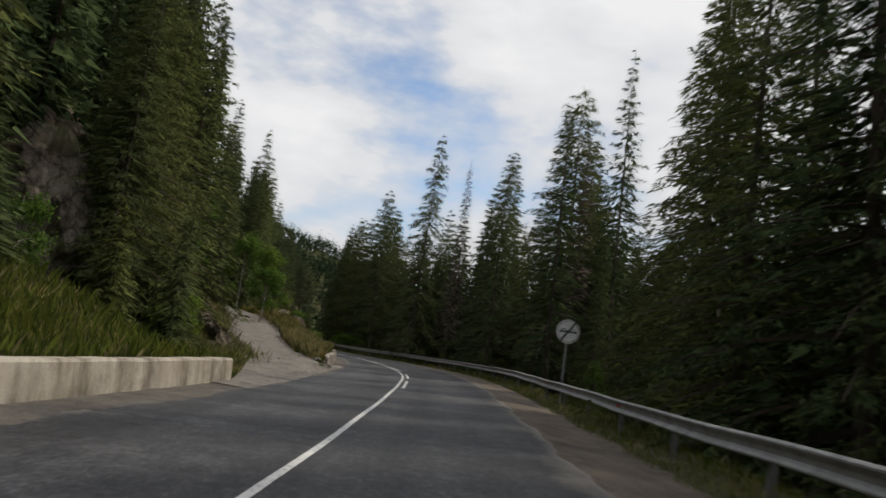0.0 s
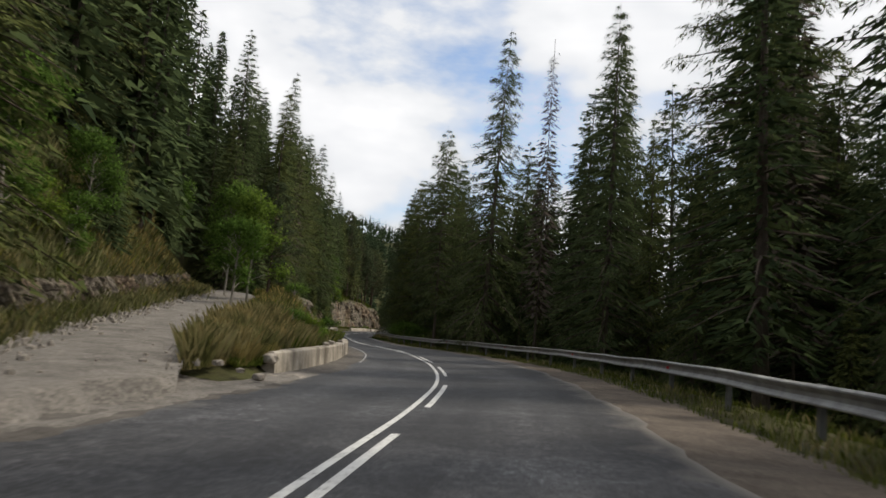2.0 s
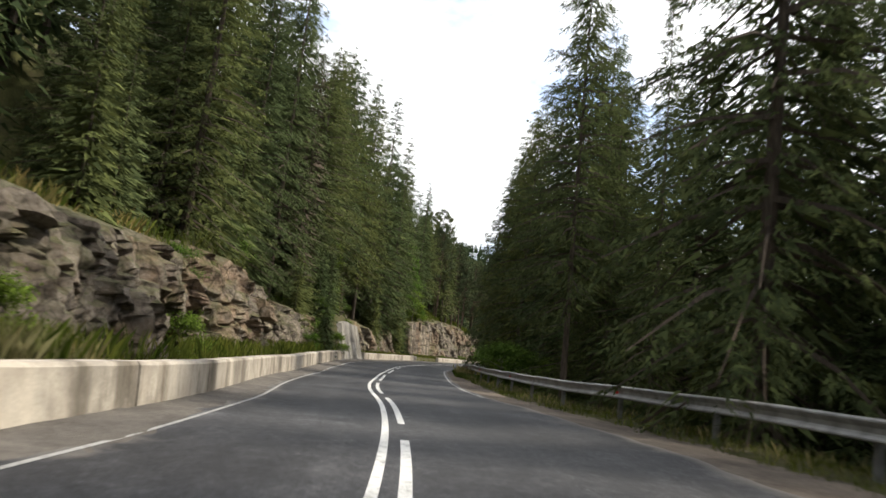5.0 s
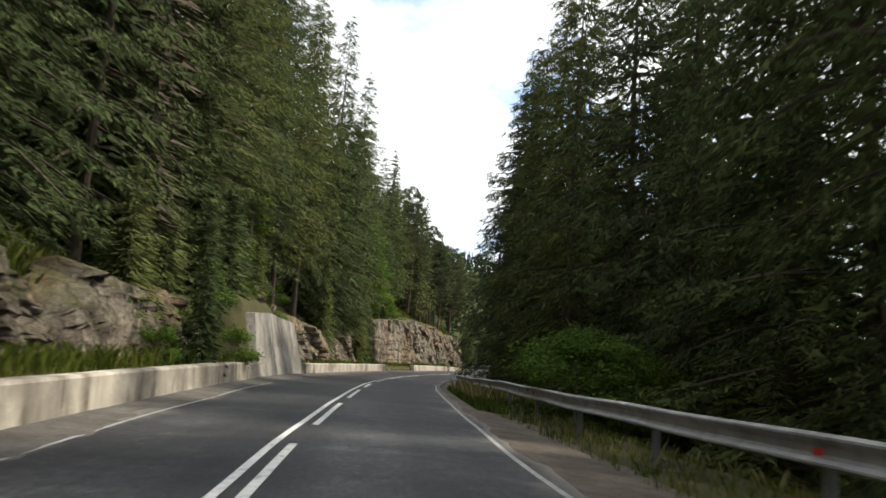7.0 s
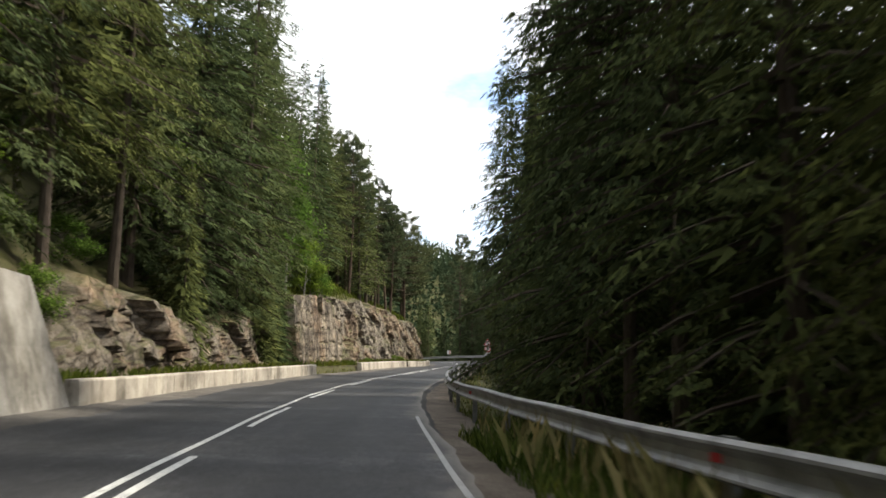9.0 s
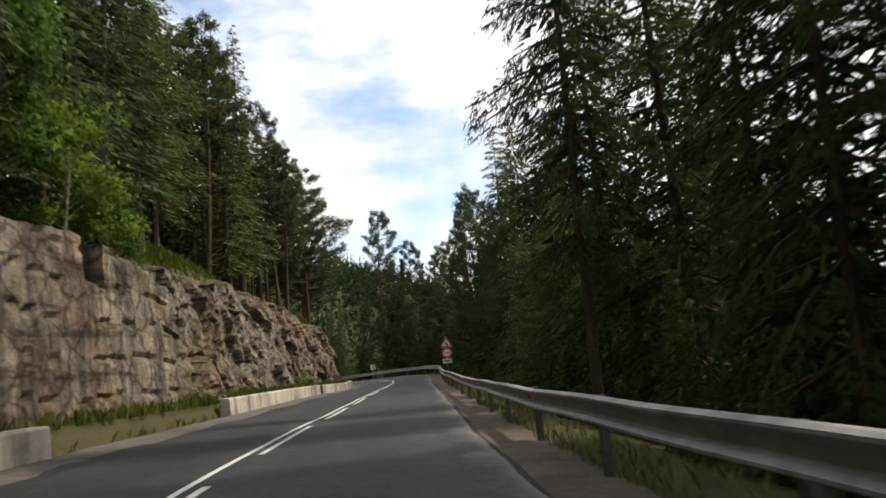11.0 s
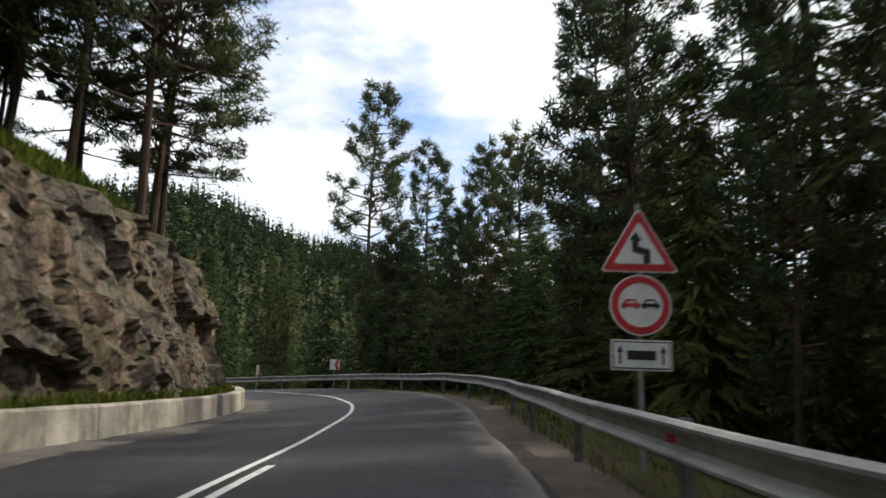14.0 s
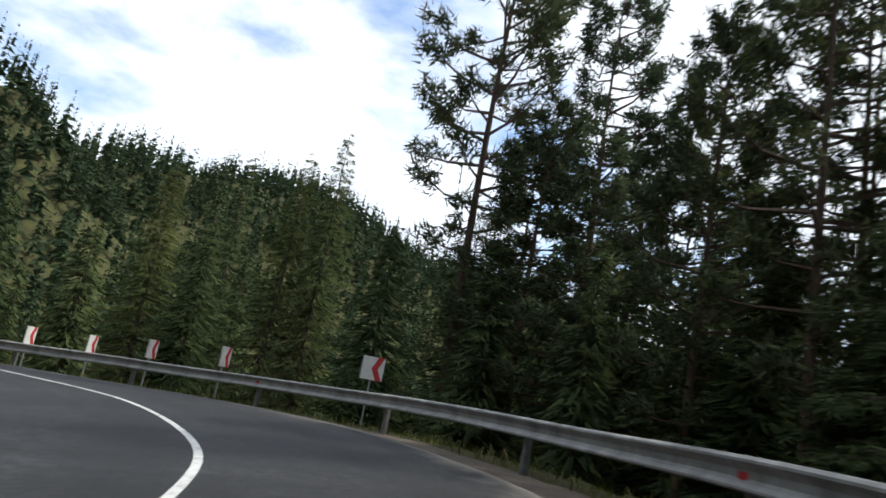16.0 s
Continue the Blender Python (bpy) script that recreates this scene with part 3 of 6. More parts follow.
# under the fine bank strip the coarse sheet lies lower
g_near = np.clip((gs / STEP).astype(int), 0, NST - 1)
g_d = -gu - W_LEFT[g_near]
g_far = LEDGE[g_near] + CUT_W[g_near] + 1.15 * ROCKY[g_near] + 1.3
dip = np.clip((g_far - g_d) / 0.8, 0, 1) * (g_d > -0.9)
dip *= ((gs < st(16.6)) | (gs > st(38))) & (gs < st(199.5) + 7.2)
gz = gz - 0.9 * dip
mouth = np.clip((gs - st(13.5)) / 2, 0, 1) * np.clip((st(35.5) - gs) / 2, 0, 1) * np.clip((MOUTH[g_near] + 1.0 - g_d) / 0.8, 0, 1) * (gu < 0)
gz = gz - 0.32 * mouth
ground = mesh_ob("ground", np.stack([X.ravel(), Y.ravel(), gz], 1), grid_faces(len(gx), len(gy)), FOREST, smooth=True)
tagged(ground, "brown and mossy forest floor on steep mountain slopes", "ground", kind="structure")


def strip(name, cols, s0, s1, step, mat, zf, label, category, smooth=True, across=False):
    """A sheet along the road: cols(s) gives the distances from the centre line, zf(s, u) lifts it."""
    ss = np.arange(s0, s1 + 1e-6, step)
    vs, ac = [], []
    for s in ss:
        for u in cols(s):
            p = road_point(s, u)
            vs.append((p[0], p[1], p[2] + zf(s, u)))
            ac.append(min(u - cols(s)[0], cols(s)[-1] - u))
    n = len(cols(ss[0]))
    ob = mesh_ob(name, vs, grid_faces(len(ss), n)[:, ::-1], mat, smooth=smooth)
    if across:
        us, runs = np.array([u for s in ss for u in cols(s)], np.float32), np.repeat(ss, n).astype(np.float32)
        for key, val in (("rim", np.array(ac, np.float32)), ("across", us), ("along", runs)):
            ob.data.attributes.new(key, "FLOAT", "POINT").data.foreach_set("value", val)
    return tagged(ob, label, category, kind="structure")


S_END = STA[-1] - 2
rag = lambda s, k: 0.10 * math.sin(s * 0.9 + k) + 0.07 * math.sin(s * 2.3 + 2 * k) + 0.05 * math.sin(s * 5.1 + k)
later = lambda s, y0, y1: min(1.0, max(0.0, (s - st(y0)) / (st(y1) - st(y0))))
left_in = lambda s: 0.55 - 0.35 * later(s, 122, 142)
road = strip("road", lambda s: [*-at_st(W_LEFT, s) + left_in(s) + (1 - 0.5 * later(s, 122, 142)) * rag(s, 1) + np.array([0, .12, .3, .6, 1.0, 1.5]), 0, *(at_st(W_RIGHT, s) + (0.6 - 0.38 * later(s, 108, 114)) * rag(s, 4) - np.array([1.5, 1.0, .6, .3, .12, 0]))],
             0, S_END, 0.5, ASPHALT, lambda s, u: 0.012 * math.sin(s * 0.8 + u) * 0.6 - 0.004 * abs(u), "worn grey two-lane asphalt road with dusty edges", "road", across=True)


def shoulder_z(s, u):
    e = u - at_st(W_RIGHT, s)
    g = at_st(G_OFF, s)
    return -0.035 - 0.06 * min(1, max(0, (s - st(112)) / 8)) - 0.05 * min(max(e, 0), 1.5) + (0.03 * fbm(s * 1.3, u * 2.2, 3) if 0 < e else 0) - 0.35 * max(0, e - g - 0.8)


strip("asphalt_edge", lambda s: [at_st(W_RIGHT, s) + (0.6 - 0.38 * later(s, 108, 114)) * rag(s, 4) + k for k in (-0.02, 0.07, 0.17)], st(114), st(180), 0.4, TAR,
      lambda s, u: -0.018 - 0.65 * max(0, u - at_st(W_RIGHT, s) - (0.6 - 0.38 * later(s, 108, 114)) * rag(s, 4) - 0.03), "dark broken edge of the asphalt layer", "road edge")
strip("right_shoulder", lambda s: [at_st(W_RIGHT, s) - 0.35 + k for k in np.linspace(0, 0.55 + 1.0 * at_st(G_OFF, s), 8)], 0, S_END, 0.4, SHOULDER, shoulder_z,
      "brown dusty gravel shoulder along the asphalt", "shoulder")
bare = lambda s: at_st(W_RIGHT, s) + 0.04 + (0.58 + 0.34 * later(s, 112, 117)) * at_st(G_OFF, s)
strip("right_verge", lambda s: [bare(s) + k for k in np.linspace(0, 1.9 + 0.42 * at_st(G_OFF, s), 8)], 0, S_END, 0.5, VERGE,
      lambda s, u: shoulder_z(s, u) + 0.02 + 0.05 * fbm(s * 0.8, u * 1.5, 9) - 0.11 * max(0, 1 - (u - bare(s)) / 0.2), "weedy grass verge under the guard rail", "verge")
strip("left_gutter", lambda s: [-at_st(W_LEFT, s) - 0.1 + k for k in np.linspace(0, 1.15, 6)], 0, S_END, 0.4, GUTTER,
      lambda s, u: 0.03 - 0.05 * max(0, u + at_st(W_LEFT, s)) + 0.02 * fbm(s * 1.5, u * 3, 5), "dusty gravel strip at the foot of the wall", "gutter")


def bank_sheet(s0, s1):
    ss = np.arange(s0, s1, 0.35)
    cols = 18
    P = []
    for s in ss:
        i = min(NST - 1, int(s / STEP))
        wide = LEDGE[i] + CUT_W[i] + 1.15 * ROCKY[i] + 2.4
        for f in np.linspace(0, 1, cols):
            P.append(road_point(s, -at_st(W_LEFT, s) - 0.36 - f * wide)[:2])
    P = np.array(P)
    z, _, _ = terrain(P[:, 0], P[:, 1])
    ob = mesh_ob("roadside_bank", np.column_stack([P, z + 0.05 * fbm_arr(P[:, 0] * 2.2, P[:, 1] * 2.2, 4, 3)]), grid_faces(len(ss), cols), VERGE, smooth=True)
    return tagged(ob, "steep earthy bank with grass and moss", "bank", kind="structure")


bank_sheet(st(-30), st(17.2))
bank_sheet(st(38.3), st(199.5) + 7.0)

# the side track: pale packed gravel
tk = []
tt = np.gradient(TRACK[:, :2], axis=0)
tt /= np.linalg.norm(tt, axis=1)[:, None]
for k, (tx, ty, tz) in enumerate(TRACK):
    half = max(1.8, 3.3 - 0.16 * k)
    for f in np.linspace(-1, 1, 11):
        x, y = tx + tt[k, 1] * half * f, ty - tt[k, 0] * half * f
        tu = terrain(x, y)
        low = 0.6 if tu[2][0] > -at_st(W_LEFT, tu[1][0]) + 0.15 else 0.0
        tk.append((x, y, tz - low - 0.22 * max(0, 1 - k / 3) + 0.05 + 0.03 * fbm(x * 0.8, y * 0.8, 2) - 0.05 * abs(f) ** 3))
side_track = mesh_ob("side_track", tk, grid_faces(len(TRACK), 11)[:, ::-1], GRAVEL, smooth=True)
tagged(side_track, "pale packed gravel track climbing off the road", "track", kind="structure")
ap = []
for q in np.arange(st(14.2), st(39.5), 0.5):
    out = 0.25 + at_st(MOUTH, q)
    rim = road_point(q, -at_st(W_LEFT, q) - out)
    z_rim = min(max(float(terrain(rim[0], rim[1])[0][0]) + 0.06, rim[2] - 0.1), rim[2] + 0.10 * out + 0.03)
    for k in np.linspace(0, 1, 13):
        p = road_point(q, -at_st(W_LEFT, q) + 0.95 - k * (0.95 + out))
        g = k * k * (3 - 2 * k)
        ap.append((p[0], p[1], (p[2] + 0.006 - 0.04 * (k == 0)) * (1 - g) + z_rim * g + 0.02 * min(1, 3 * k) * fbm(p[0], p[1], 4)))
na = len(ap) // 13
apron = mesh_ob("gravel_apron", ap, grid_faces(na, 13), GRAVEL, smooth=True)
tagged(apron, "worn mix of gravel and old asphalt where the track meets the road", "apron", kind="structure")


# ---------------------------------------------------------------- road markings
def line_mark(name, s0, s1, u, w, label, mat=None):
    ss = np.arange(s0, s1 + 1e-6, 0.5)
    vs = []
    for s in ss:
        for k in (-w / 2, w / 2):
            p = road_point(s, u(s) + k)
            vs.append((p[0], p[1], p[2] + 0.012 * math.sin(s * 0.8 + u(s) + k) * 0.6 - 0.004 * abs(u(s) + k) + 0.006))
    return mesh_ob(name, vs, grid_faces(len(ss), 2)[:, ::-1], mat or PAINT)


tagged(line_mark("centre_line", st(-40), S_END, lambda s: 0.0, 0.10, ""), "solid white centre line, slightly worn", "road marking", kind="structure")
for s0 in (92, 101.5, 111.1, 120.5, 130, 138.2, 146, 153.7, 161.9, 170, 178.8, 188.4, 198, 207.4, 216.1, 224.2, 232.4, 241, 249.7):
    tagged(line_mark("lane_dash", s0, s0 + (6.0 if s0 < 140 else 5.5), lambda s: 0.25, 0.11, ""), "white painted dash beside the centre line", "road marking", "dashes beside the centre line", "structure")
tagged(line_mark("edge_line", st(76), st(118), lambda s: at_st(W_RIGHT, s) - 0.22, 0.08, "", WORN_PAINT), "thin faded white edge line", "road marking", kind="structure")
tagged(line_mark("edge_line", st(47), st(103), lambda s: -at_st(W_LEFT, s) + 0.88, 0.07, "", WORN_PAINT), "thin faded white edge line", "road marking", kind="structure")


# ---------------------------------------------------------------- low walls on the uphill side
def parapet(s0, s1, label, height=0.62, thick=0.34):
    """A cast wall in lengths of about six metres with open joints."""
    root = tagged(new("parapet_wall"), label, "wall", "low concrete walls along the road")
    n = max(1, round((s1 - s0) / 6.0))
    for i in range(n):
        a, b = s0 + (s1 - s0) * i / n + 0.012, s0 + (s1 - s0) * (i + 1) / n - 0.012
        ss = np.linspace(a, b, 9)
        prof = [(0, -0.25), (0.05, height - 0.05), (0.09, height), (0.09 + thick - 0.05, height), (0.05 + thick, height - 0.04), (0.05 + thick, -0.25)]
        vs = []
        jog = random.uniform(-0.012, 0.012)
        for s in ss:
            for q, h in prof:
                p = road_point(s, -at_st(W_LEFT, s) - q + jog)
                vs.append((p[0], p[1], p[2] + h + 0.012 * fbm(s * 2, q * 9, h * 5)))
        fc = [tuple(f) for f in grid_faces(9, 6)]
        fc += [(0, 1, 2, 3, 4, 5), tuple(8 * 6 + k for k in (5, 4, 3, 2, 1, 0))]
        mesh_ob("wall_block", vs, fc, CONCRETE, root)
    return root


parapet(st(-30), st(15.9), "low cast concrete wall with dark weather streaks")
parapet(st(37.6), st(104.8), "long low concrete wall holding back a grassy bank")
parapet(st(117.9), st(143.6), "low concrete wall below a wooded rock cut")
parapet(st(155.5), st(176.4), "low stained concrete wall at the foot of the rock face")
parapet(st(177.2), st(191.6), "low concrete wall at the end of the rock face")
parapet(st(192.2), st(199.5) + 6.0, "short end piece of low concrete wall at the bend")

# tall buttress of cast concrete, two panels
butt = tagged(new("retaining_wall"), "tall leaning grey concrete retaining wall with streaks and a vertical joint", "wall")
for (a, b), (a_top, b_top), h0, h1 in (((st(104.9), st(109.5)), (1.4, 0.9), 2.62, 2.90), ((st(109.56), st(117.7)), (0.9, -0.9), 2.92, 2.85)):
    ss, hs = np.linspace(a, b, 14), np.linspace(0, 1, 9)
    vs = []
    for layer in (0, 1):
        for s in ss:
            f = (s - a) / (b - a)
            top = h0 + (h1 - h0) * f
            for h in hs:
                q = 0.02 + 0.28 * h * top + layer * 0.5 + (0.03 if abs(h - 0.5) < 0.01 else 0)
                p = road_point(s + h * (a_top + (b_top - a_top) * f), -at_st(W_LEFT, s) - q)
                vs.append((p[0], p[1], p[2] - 0.2 + (top + 0.2) * h + 0.02 * fbm(s, h * 3)))
    nn = 14 * 9
    g = grid_faces(14, 9)
    fc = [tuple(f) for f in g] + [tuple(f[::-1] + nn) for f in g]
    rim = [i * 9 + 8 for i in range(14)]
    fc += [(rim[i], rim[i + 1], rim[i + 1] + nn, rim[i] + nn) for i in range(13)]
    for i0 in (0, 13):
        col = [i0 * 9 + j for j in range(9)]
        fc += [(col[j], col[j + 1], col[j + 1] + nn, col[j] + nn) for j in range(8)]
    mesh_ob("wall_panel", vs, fc, GREY_CONCRETE, butt)


# ---------------------------------------------------------------- rock faces
def rock_face(s0, s1, height, setback, lean, rough, label, seed, res=0.2, rows=30, taper=6):
    """A blasted cut beside the road: tilted blocks of two sizes with deep gaps, folded back over the top."""
    ss = np.arange(s0, s1, res)
    vs = []

    def blocks(a):
        c = noise.voronoi(a)[1][0]
        tilt = noise.noise_vector(c * 3.7 + Vector((seed, 0, 0)))
        return noise.noise(c * 7.3), (a - c).dot(tilt)

    for i, s in enumerate(ss):
        f = (s - s0) / (s1 - s0)
        end = max(0.0, min(1, taper * f, 0.6 * taper * (1 - f))) ** 0.6
        top = height(f) * (0.35 + 0.65 * end) * (1 + 0.08 * fbm(s * 0.5, seed) + 0.05 * noise.noise(Vector((s * 1.7, seed, 0))))
        for j in range(rows + 4):
            h = min(j / rows, 1.0)
            back = max(0, j - rows)
            z = top * h
            a = Vector((s * 0.52 + 0.34 * z, z * 0.42 - 0.16 * s, seed))
            a += 0.25 * noise.noise_vector(a * 1.1)
            h1, t1 = blocks(a)
            h2, t2 = blocks(a * 2.7 + Vector((4.1, 0, 2.0)))
            h3, t3 = blocks(a * 6.5 + Vector((1.1, 3.0, 0)))
            crag = 0.95 * h1 + 0.95 * t1 + 0.40 * h2 + 0.45 * t2 + 0.16 * h3 + 0.2 * t3 + 0.40 * fbm(s * 0.22, z * 0.3, seed, 3) + 0.10 * fbm(s * 2.6, z * 2.6, seed, 5)
            crag -= 1.1 * max(0.0, 0.62 * noise.noise(Vector((s * 0.55, z * 0.65, seed + 5))) + 0.3 * h2 - 0.22)
            q = setback + lean * z + (1 - end) * 1.0 + 0.8 * max(0.0, 1 - (s - s0) / 4.0) - rough * crag + 0.45 * back + 0.5 * max(0, h - 0.8)
            p = road_point(s, -at_st(W_LEFT, s) - q)
            vs.append((p[0], p[1], p[2] + 0.05 + z + 0.12 * back + 0.10 * noise.noise(Vector((s * 1.9, z * 1.9, seed)))))
    ob = mesh_ob("rock_face", vs, grid_faces(len(ss), rows + 4), ROCK)
    return tagged(ob, label, "rock", "cut rock faces beside the road", "structure")


rock_face(st(61), st(79), lambda f: 2.3 + 1.2 * f, 1.6, 0.28, 0.85, "dark layered rock cut above the low wall", 3.1, 0.18, 32)
rock_face(st(79.5), st(92), lambda f: 4.4 - 1.4 * f, 1.7, 0.30, 0.95, "grey broken rock cut with mossy ledges", 7.7, 0.16, 36)
rock_face(st(93), st(103.5), lambda f: 2.6, 1.2, 0.35, 0.6, "low crumbling rock cut among bushes", 1.3)
rock_face(st(118.2), st(142.8), lambda f: 2.9 + 0.6 * math.sin(9 * f), 0.8, 0.35, 0.6, "dark rock cut overhung by spruce", 5.2)
rock_face(st(152.2), st(199.5) + 8.0, lambda f: 5.4 + 0.5 * math.sin(5 * f) - 0.7 * max(0, (f - .8) / .2), 0.95, 0.28, 0.62, "grey and rusty jagged rock face with mossy ledges", 9.4, 0.14, 44, 22)

# stained stone facing with a broken, notched top, in three lengths
facing = tagged(new("stone_facing_wall"), "tall brown-grey facing wall with streaks, cracked courses and a notched top", "wall")
for a, b, h0, h1 in ((st(142.4), st(147.3), 4.7, 5.1), (st(147.3), st(148.4), 4.0, 3.8), (st(148.4), st(152.0), 5.05, 4.75), (st(152.0), st(153.0), 4.1, 3.95)):
    ns = max(6, int((b - a) / 0.16))
    nh = 36
    vs = []
    for layer in (0, 1):
        for i, s in enumerate(np.linspace(a, b, ns)):
            top = h0 + (h1 - h0) * i / (ns - 1) + 0.10 * noise.noise(Vector((s * 1.3, 2.0, 0)))
            for j in range(nh):
                z = -0.3 + (top + 0.3) * j / (nh - 1)
                course = (z * 1.05 + 0.25 * noise.noise(Vector((s * 0.35, z * 0.2, 3)))) % 1.0
                worn = 0.10 * (course < 0.10) * (noise.noise(Vector((s * 0.9, z, 7))) > -0.15)
                q = 0.80 + 0.10 * z + worn + 0.05 * fbm(s * 0.8, z * 0.8, 6, 4) - (0.12 if i in (0, ns - 1) and layer else 0) + layer * 0.7
                p = road_point(s, -at_st(W_LEFT, s) - q)
                vs.append((p[0], p[1], p[2] + z))
    nn = ns * nh
    g = grid_faces(ns, nh)
    fc = [tuple(f) for f in g] + [tuple(f[::-1] + nn) for f in g]
    rim = [i * nh + nh - 1 for i in range(ns)]
    fc += [(rim[i], rim[i + 1], rim[i + 1] + nn, rim[i] + nn) for i in range(ns - 1)]
    for i0 in (0, ns - 1):
        fc += [(i0 * nh + j, i0 * nh + j + 1, i0 * nh + j + 1 + nn, i0 * nh + j + nn) for j in range(nh - 1)]
    mesh_ob("wall_length", vs, fc, FACING, facing)


def outcrop(x, y, z, size, seed, label):
    """A crag that breaks out of the slope."""
    bm = bmesh.new()
    bmesh.ops.create_icosphere(bm, subdivisions=5, radius=1.0)
    for w in bm.verts:
        p = w.co.copy()
        q = Vector((p.x * size[0], p.y * size[1], p.z * size[2]))
        a = q * 0.75 + Vector((seed, 0, seed))
        c = noise.voronoi(a)[1][0]
        k = 1 + 0.22 * noise.noise(c * 5.1) + 0.25 * noise.fractal(q * 0.5 + Vector((0, seed, 0)), 0.9, 2.1, 5)
        w.co = q * k
    me = bpy.data.meshes.new("rock_outcrop")
    bm.to_mesh(me)
    bm.free()
    me.materials.append(ROCK)
    ob = tagged(new("rock_outcrop", me), label, "rock", kind="structure")
    ob.matrix_basis = pose(x, y, z, 0, 0, 30)
    return ob


outcrop(-15.4, 22.4, 4.0, (1.8, 2.2, 3.4), 4.2, "reddish brown crag on the slope above the track")
outcrop(-17.5, 25.5, 7.0, (1.6, 2.2, 2.6), 8.7, "brown crag among spruce on the slope")


def loose_stone(x, y, z, r, seed, label, mat=None):
    bm = bmesh.new()
    bmesh.ops.create_icosphere(bm, subdivisions=2, radius=r)
    for w in bm.verts:
        w.co = Vector([max(-0.74 * r, min(0.74 * r, c)) * 1.15 for c in w.co])
        w.co = Vector((w.co.x * 1.3, w.co.y, w.co.z * 0.75)) * (1 + 0.35 * noise.noise(w.co * (1.6 / r) + Vector((seed, 0, 0))))
    me = bpy.data.meshes.new("stone")
    bm.to_mesh(me)
    bm.free()
    me.materials.append(mat or PALE_STONE)
    ob = tagged(new("stone", me), label, "stone", "loose stones")
    ob.matrix_basis = pose(x, y, z, 0, 0, 40 * seed)
    return ob


for k, (y, r) in enumerate(((45.2, .10), (45.5, .07), (46.6, .12), (46.95, .08), (50.4, .09))):
    p = road_point(st(y), -at_st(W_LEFT, st(y)) - 0.24)
    loose_stone(p[0], p[1], p[2] + 0.62 + 0.6 * r, r, k + 1, "pale broken stone lying on top of the wall")
for k, (x, y, r) in enumerate(((-5.6, 37.2, .28), (-6.3, 37.0, .20), (-6.0, 36.5, .13), (-7.1, 36.9, .22), (-6.7, 36.2, .12), (-5.5, 35.6, .10), (-5.7, 34.9, .12), (-5.9, 34.3, .08), (-6.1, 33.6, .10))):
    loose_stone(x, y, float(terrain(x, y)[0][0]) + 0.08 + 0.4 * r, r, k + 7, "pale block of stone at the end of the wall")


for k in range(26):
    q = st(104.5) + 12.5 * random.random()
    p = road_point(q, -at_st(W_LEFT, q) - random.uniform(1.6, 5.0))
    loose_stone(p[0], p[1], float(terrain(p[0], p[1])[0][0]) + 0.05, random.uniform(0.12, 0.38), k + 30, "grey stone in the brown litter above the retaining wall", ROCK)


# loose rubble along the track and its mouth, one mesh
rub_v, rub_f = [], []
rr = random.Random(12)
for k in range(1100):
    i = rr.randrange(3, len(TRACK) - 30)
    half = max(1.8, 3.3 - 0.16 * i)
    side = rr.choice((-1, -1, 1))
    off = half * side * (rr.uniform(0.55, 1.12) if side < 0 else rr.uniform(0.85, 1.1)) if rr.random() < 0.92 else half * rr.uniform(-1, 1)
    x, y = TRACK[i, 0] + tt[i, 1] * off + rr.uniform(-.3, .3), TRACK[i, 1] - tt[i, 0] * off + rr.uniform(-.3, .3)
    tz, ts, tu = terrain(x, y)
    if tu[0] > -at_st(W_LEFT, ts[0]) - 0.3:
        continue
    r, o = (0.018 + 0.07 * rr.random() ** 2.5) * (1.3 if side < 0 else 1), len(rub_v)
    spin = rr.uniform(0, 6.28)
    z = max(float(tz[0]) + 0.16, TRACK[i, 2] + 0.05) if abs(off) < half else float(tz[0]) + 0.16
    ringv = [(math.cos(spin + a * 1.047) * r * rr.uniform(.7, 1.2), math.sin(spin + a * 1.047) * r * rr.uniform(.7, 1.2)) for a in range(6)]
    rub_v += [(x + p, y + q, z - 0.05) for p, q in ringv] + [(x + .75 * p, y + .75 * q, z + r * rr.uniform(.4, .8)) for p, q in ringv] + [(x, y, z + r * .85)]
    rub_f += [(o + a, o + (a + 1) % 6, o + 6 + (a + 1) % 6, o + 6 + a) for a in range(6)] + [(o + 6 + a, o + 6 + (a + 1) % 6, o + 12) for a in range(6)]
tagged(mesh_ob("rubble", rub_v, rub_f, PALE_STONE), "pale loose rubble along the gravel track", "stones", kind="stuff")


# ---------------------------------------------------------------- guard rail
def rail_section():
    """Outline of a W beam, (out, up), the front towards the road."""
    f = [(0.0, 0.155), (-0.045, 0.152), (-0.085, 0.130), (-0.085, 0.105), (-0.035, 0.070), (-0.006, 0.030), (-0.006, -0.040), (-0.035, -0.075), (-0.085, -0.108), (-0.085, -0.130), (-0.045, -0.152), (0.0, -0.155)]
    return f + [(x + 0.012, z) for x, z in reversed(f)]


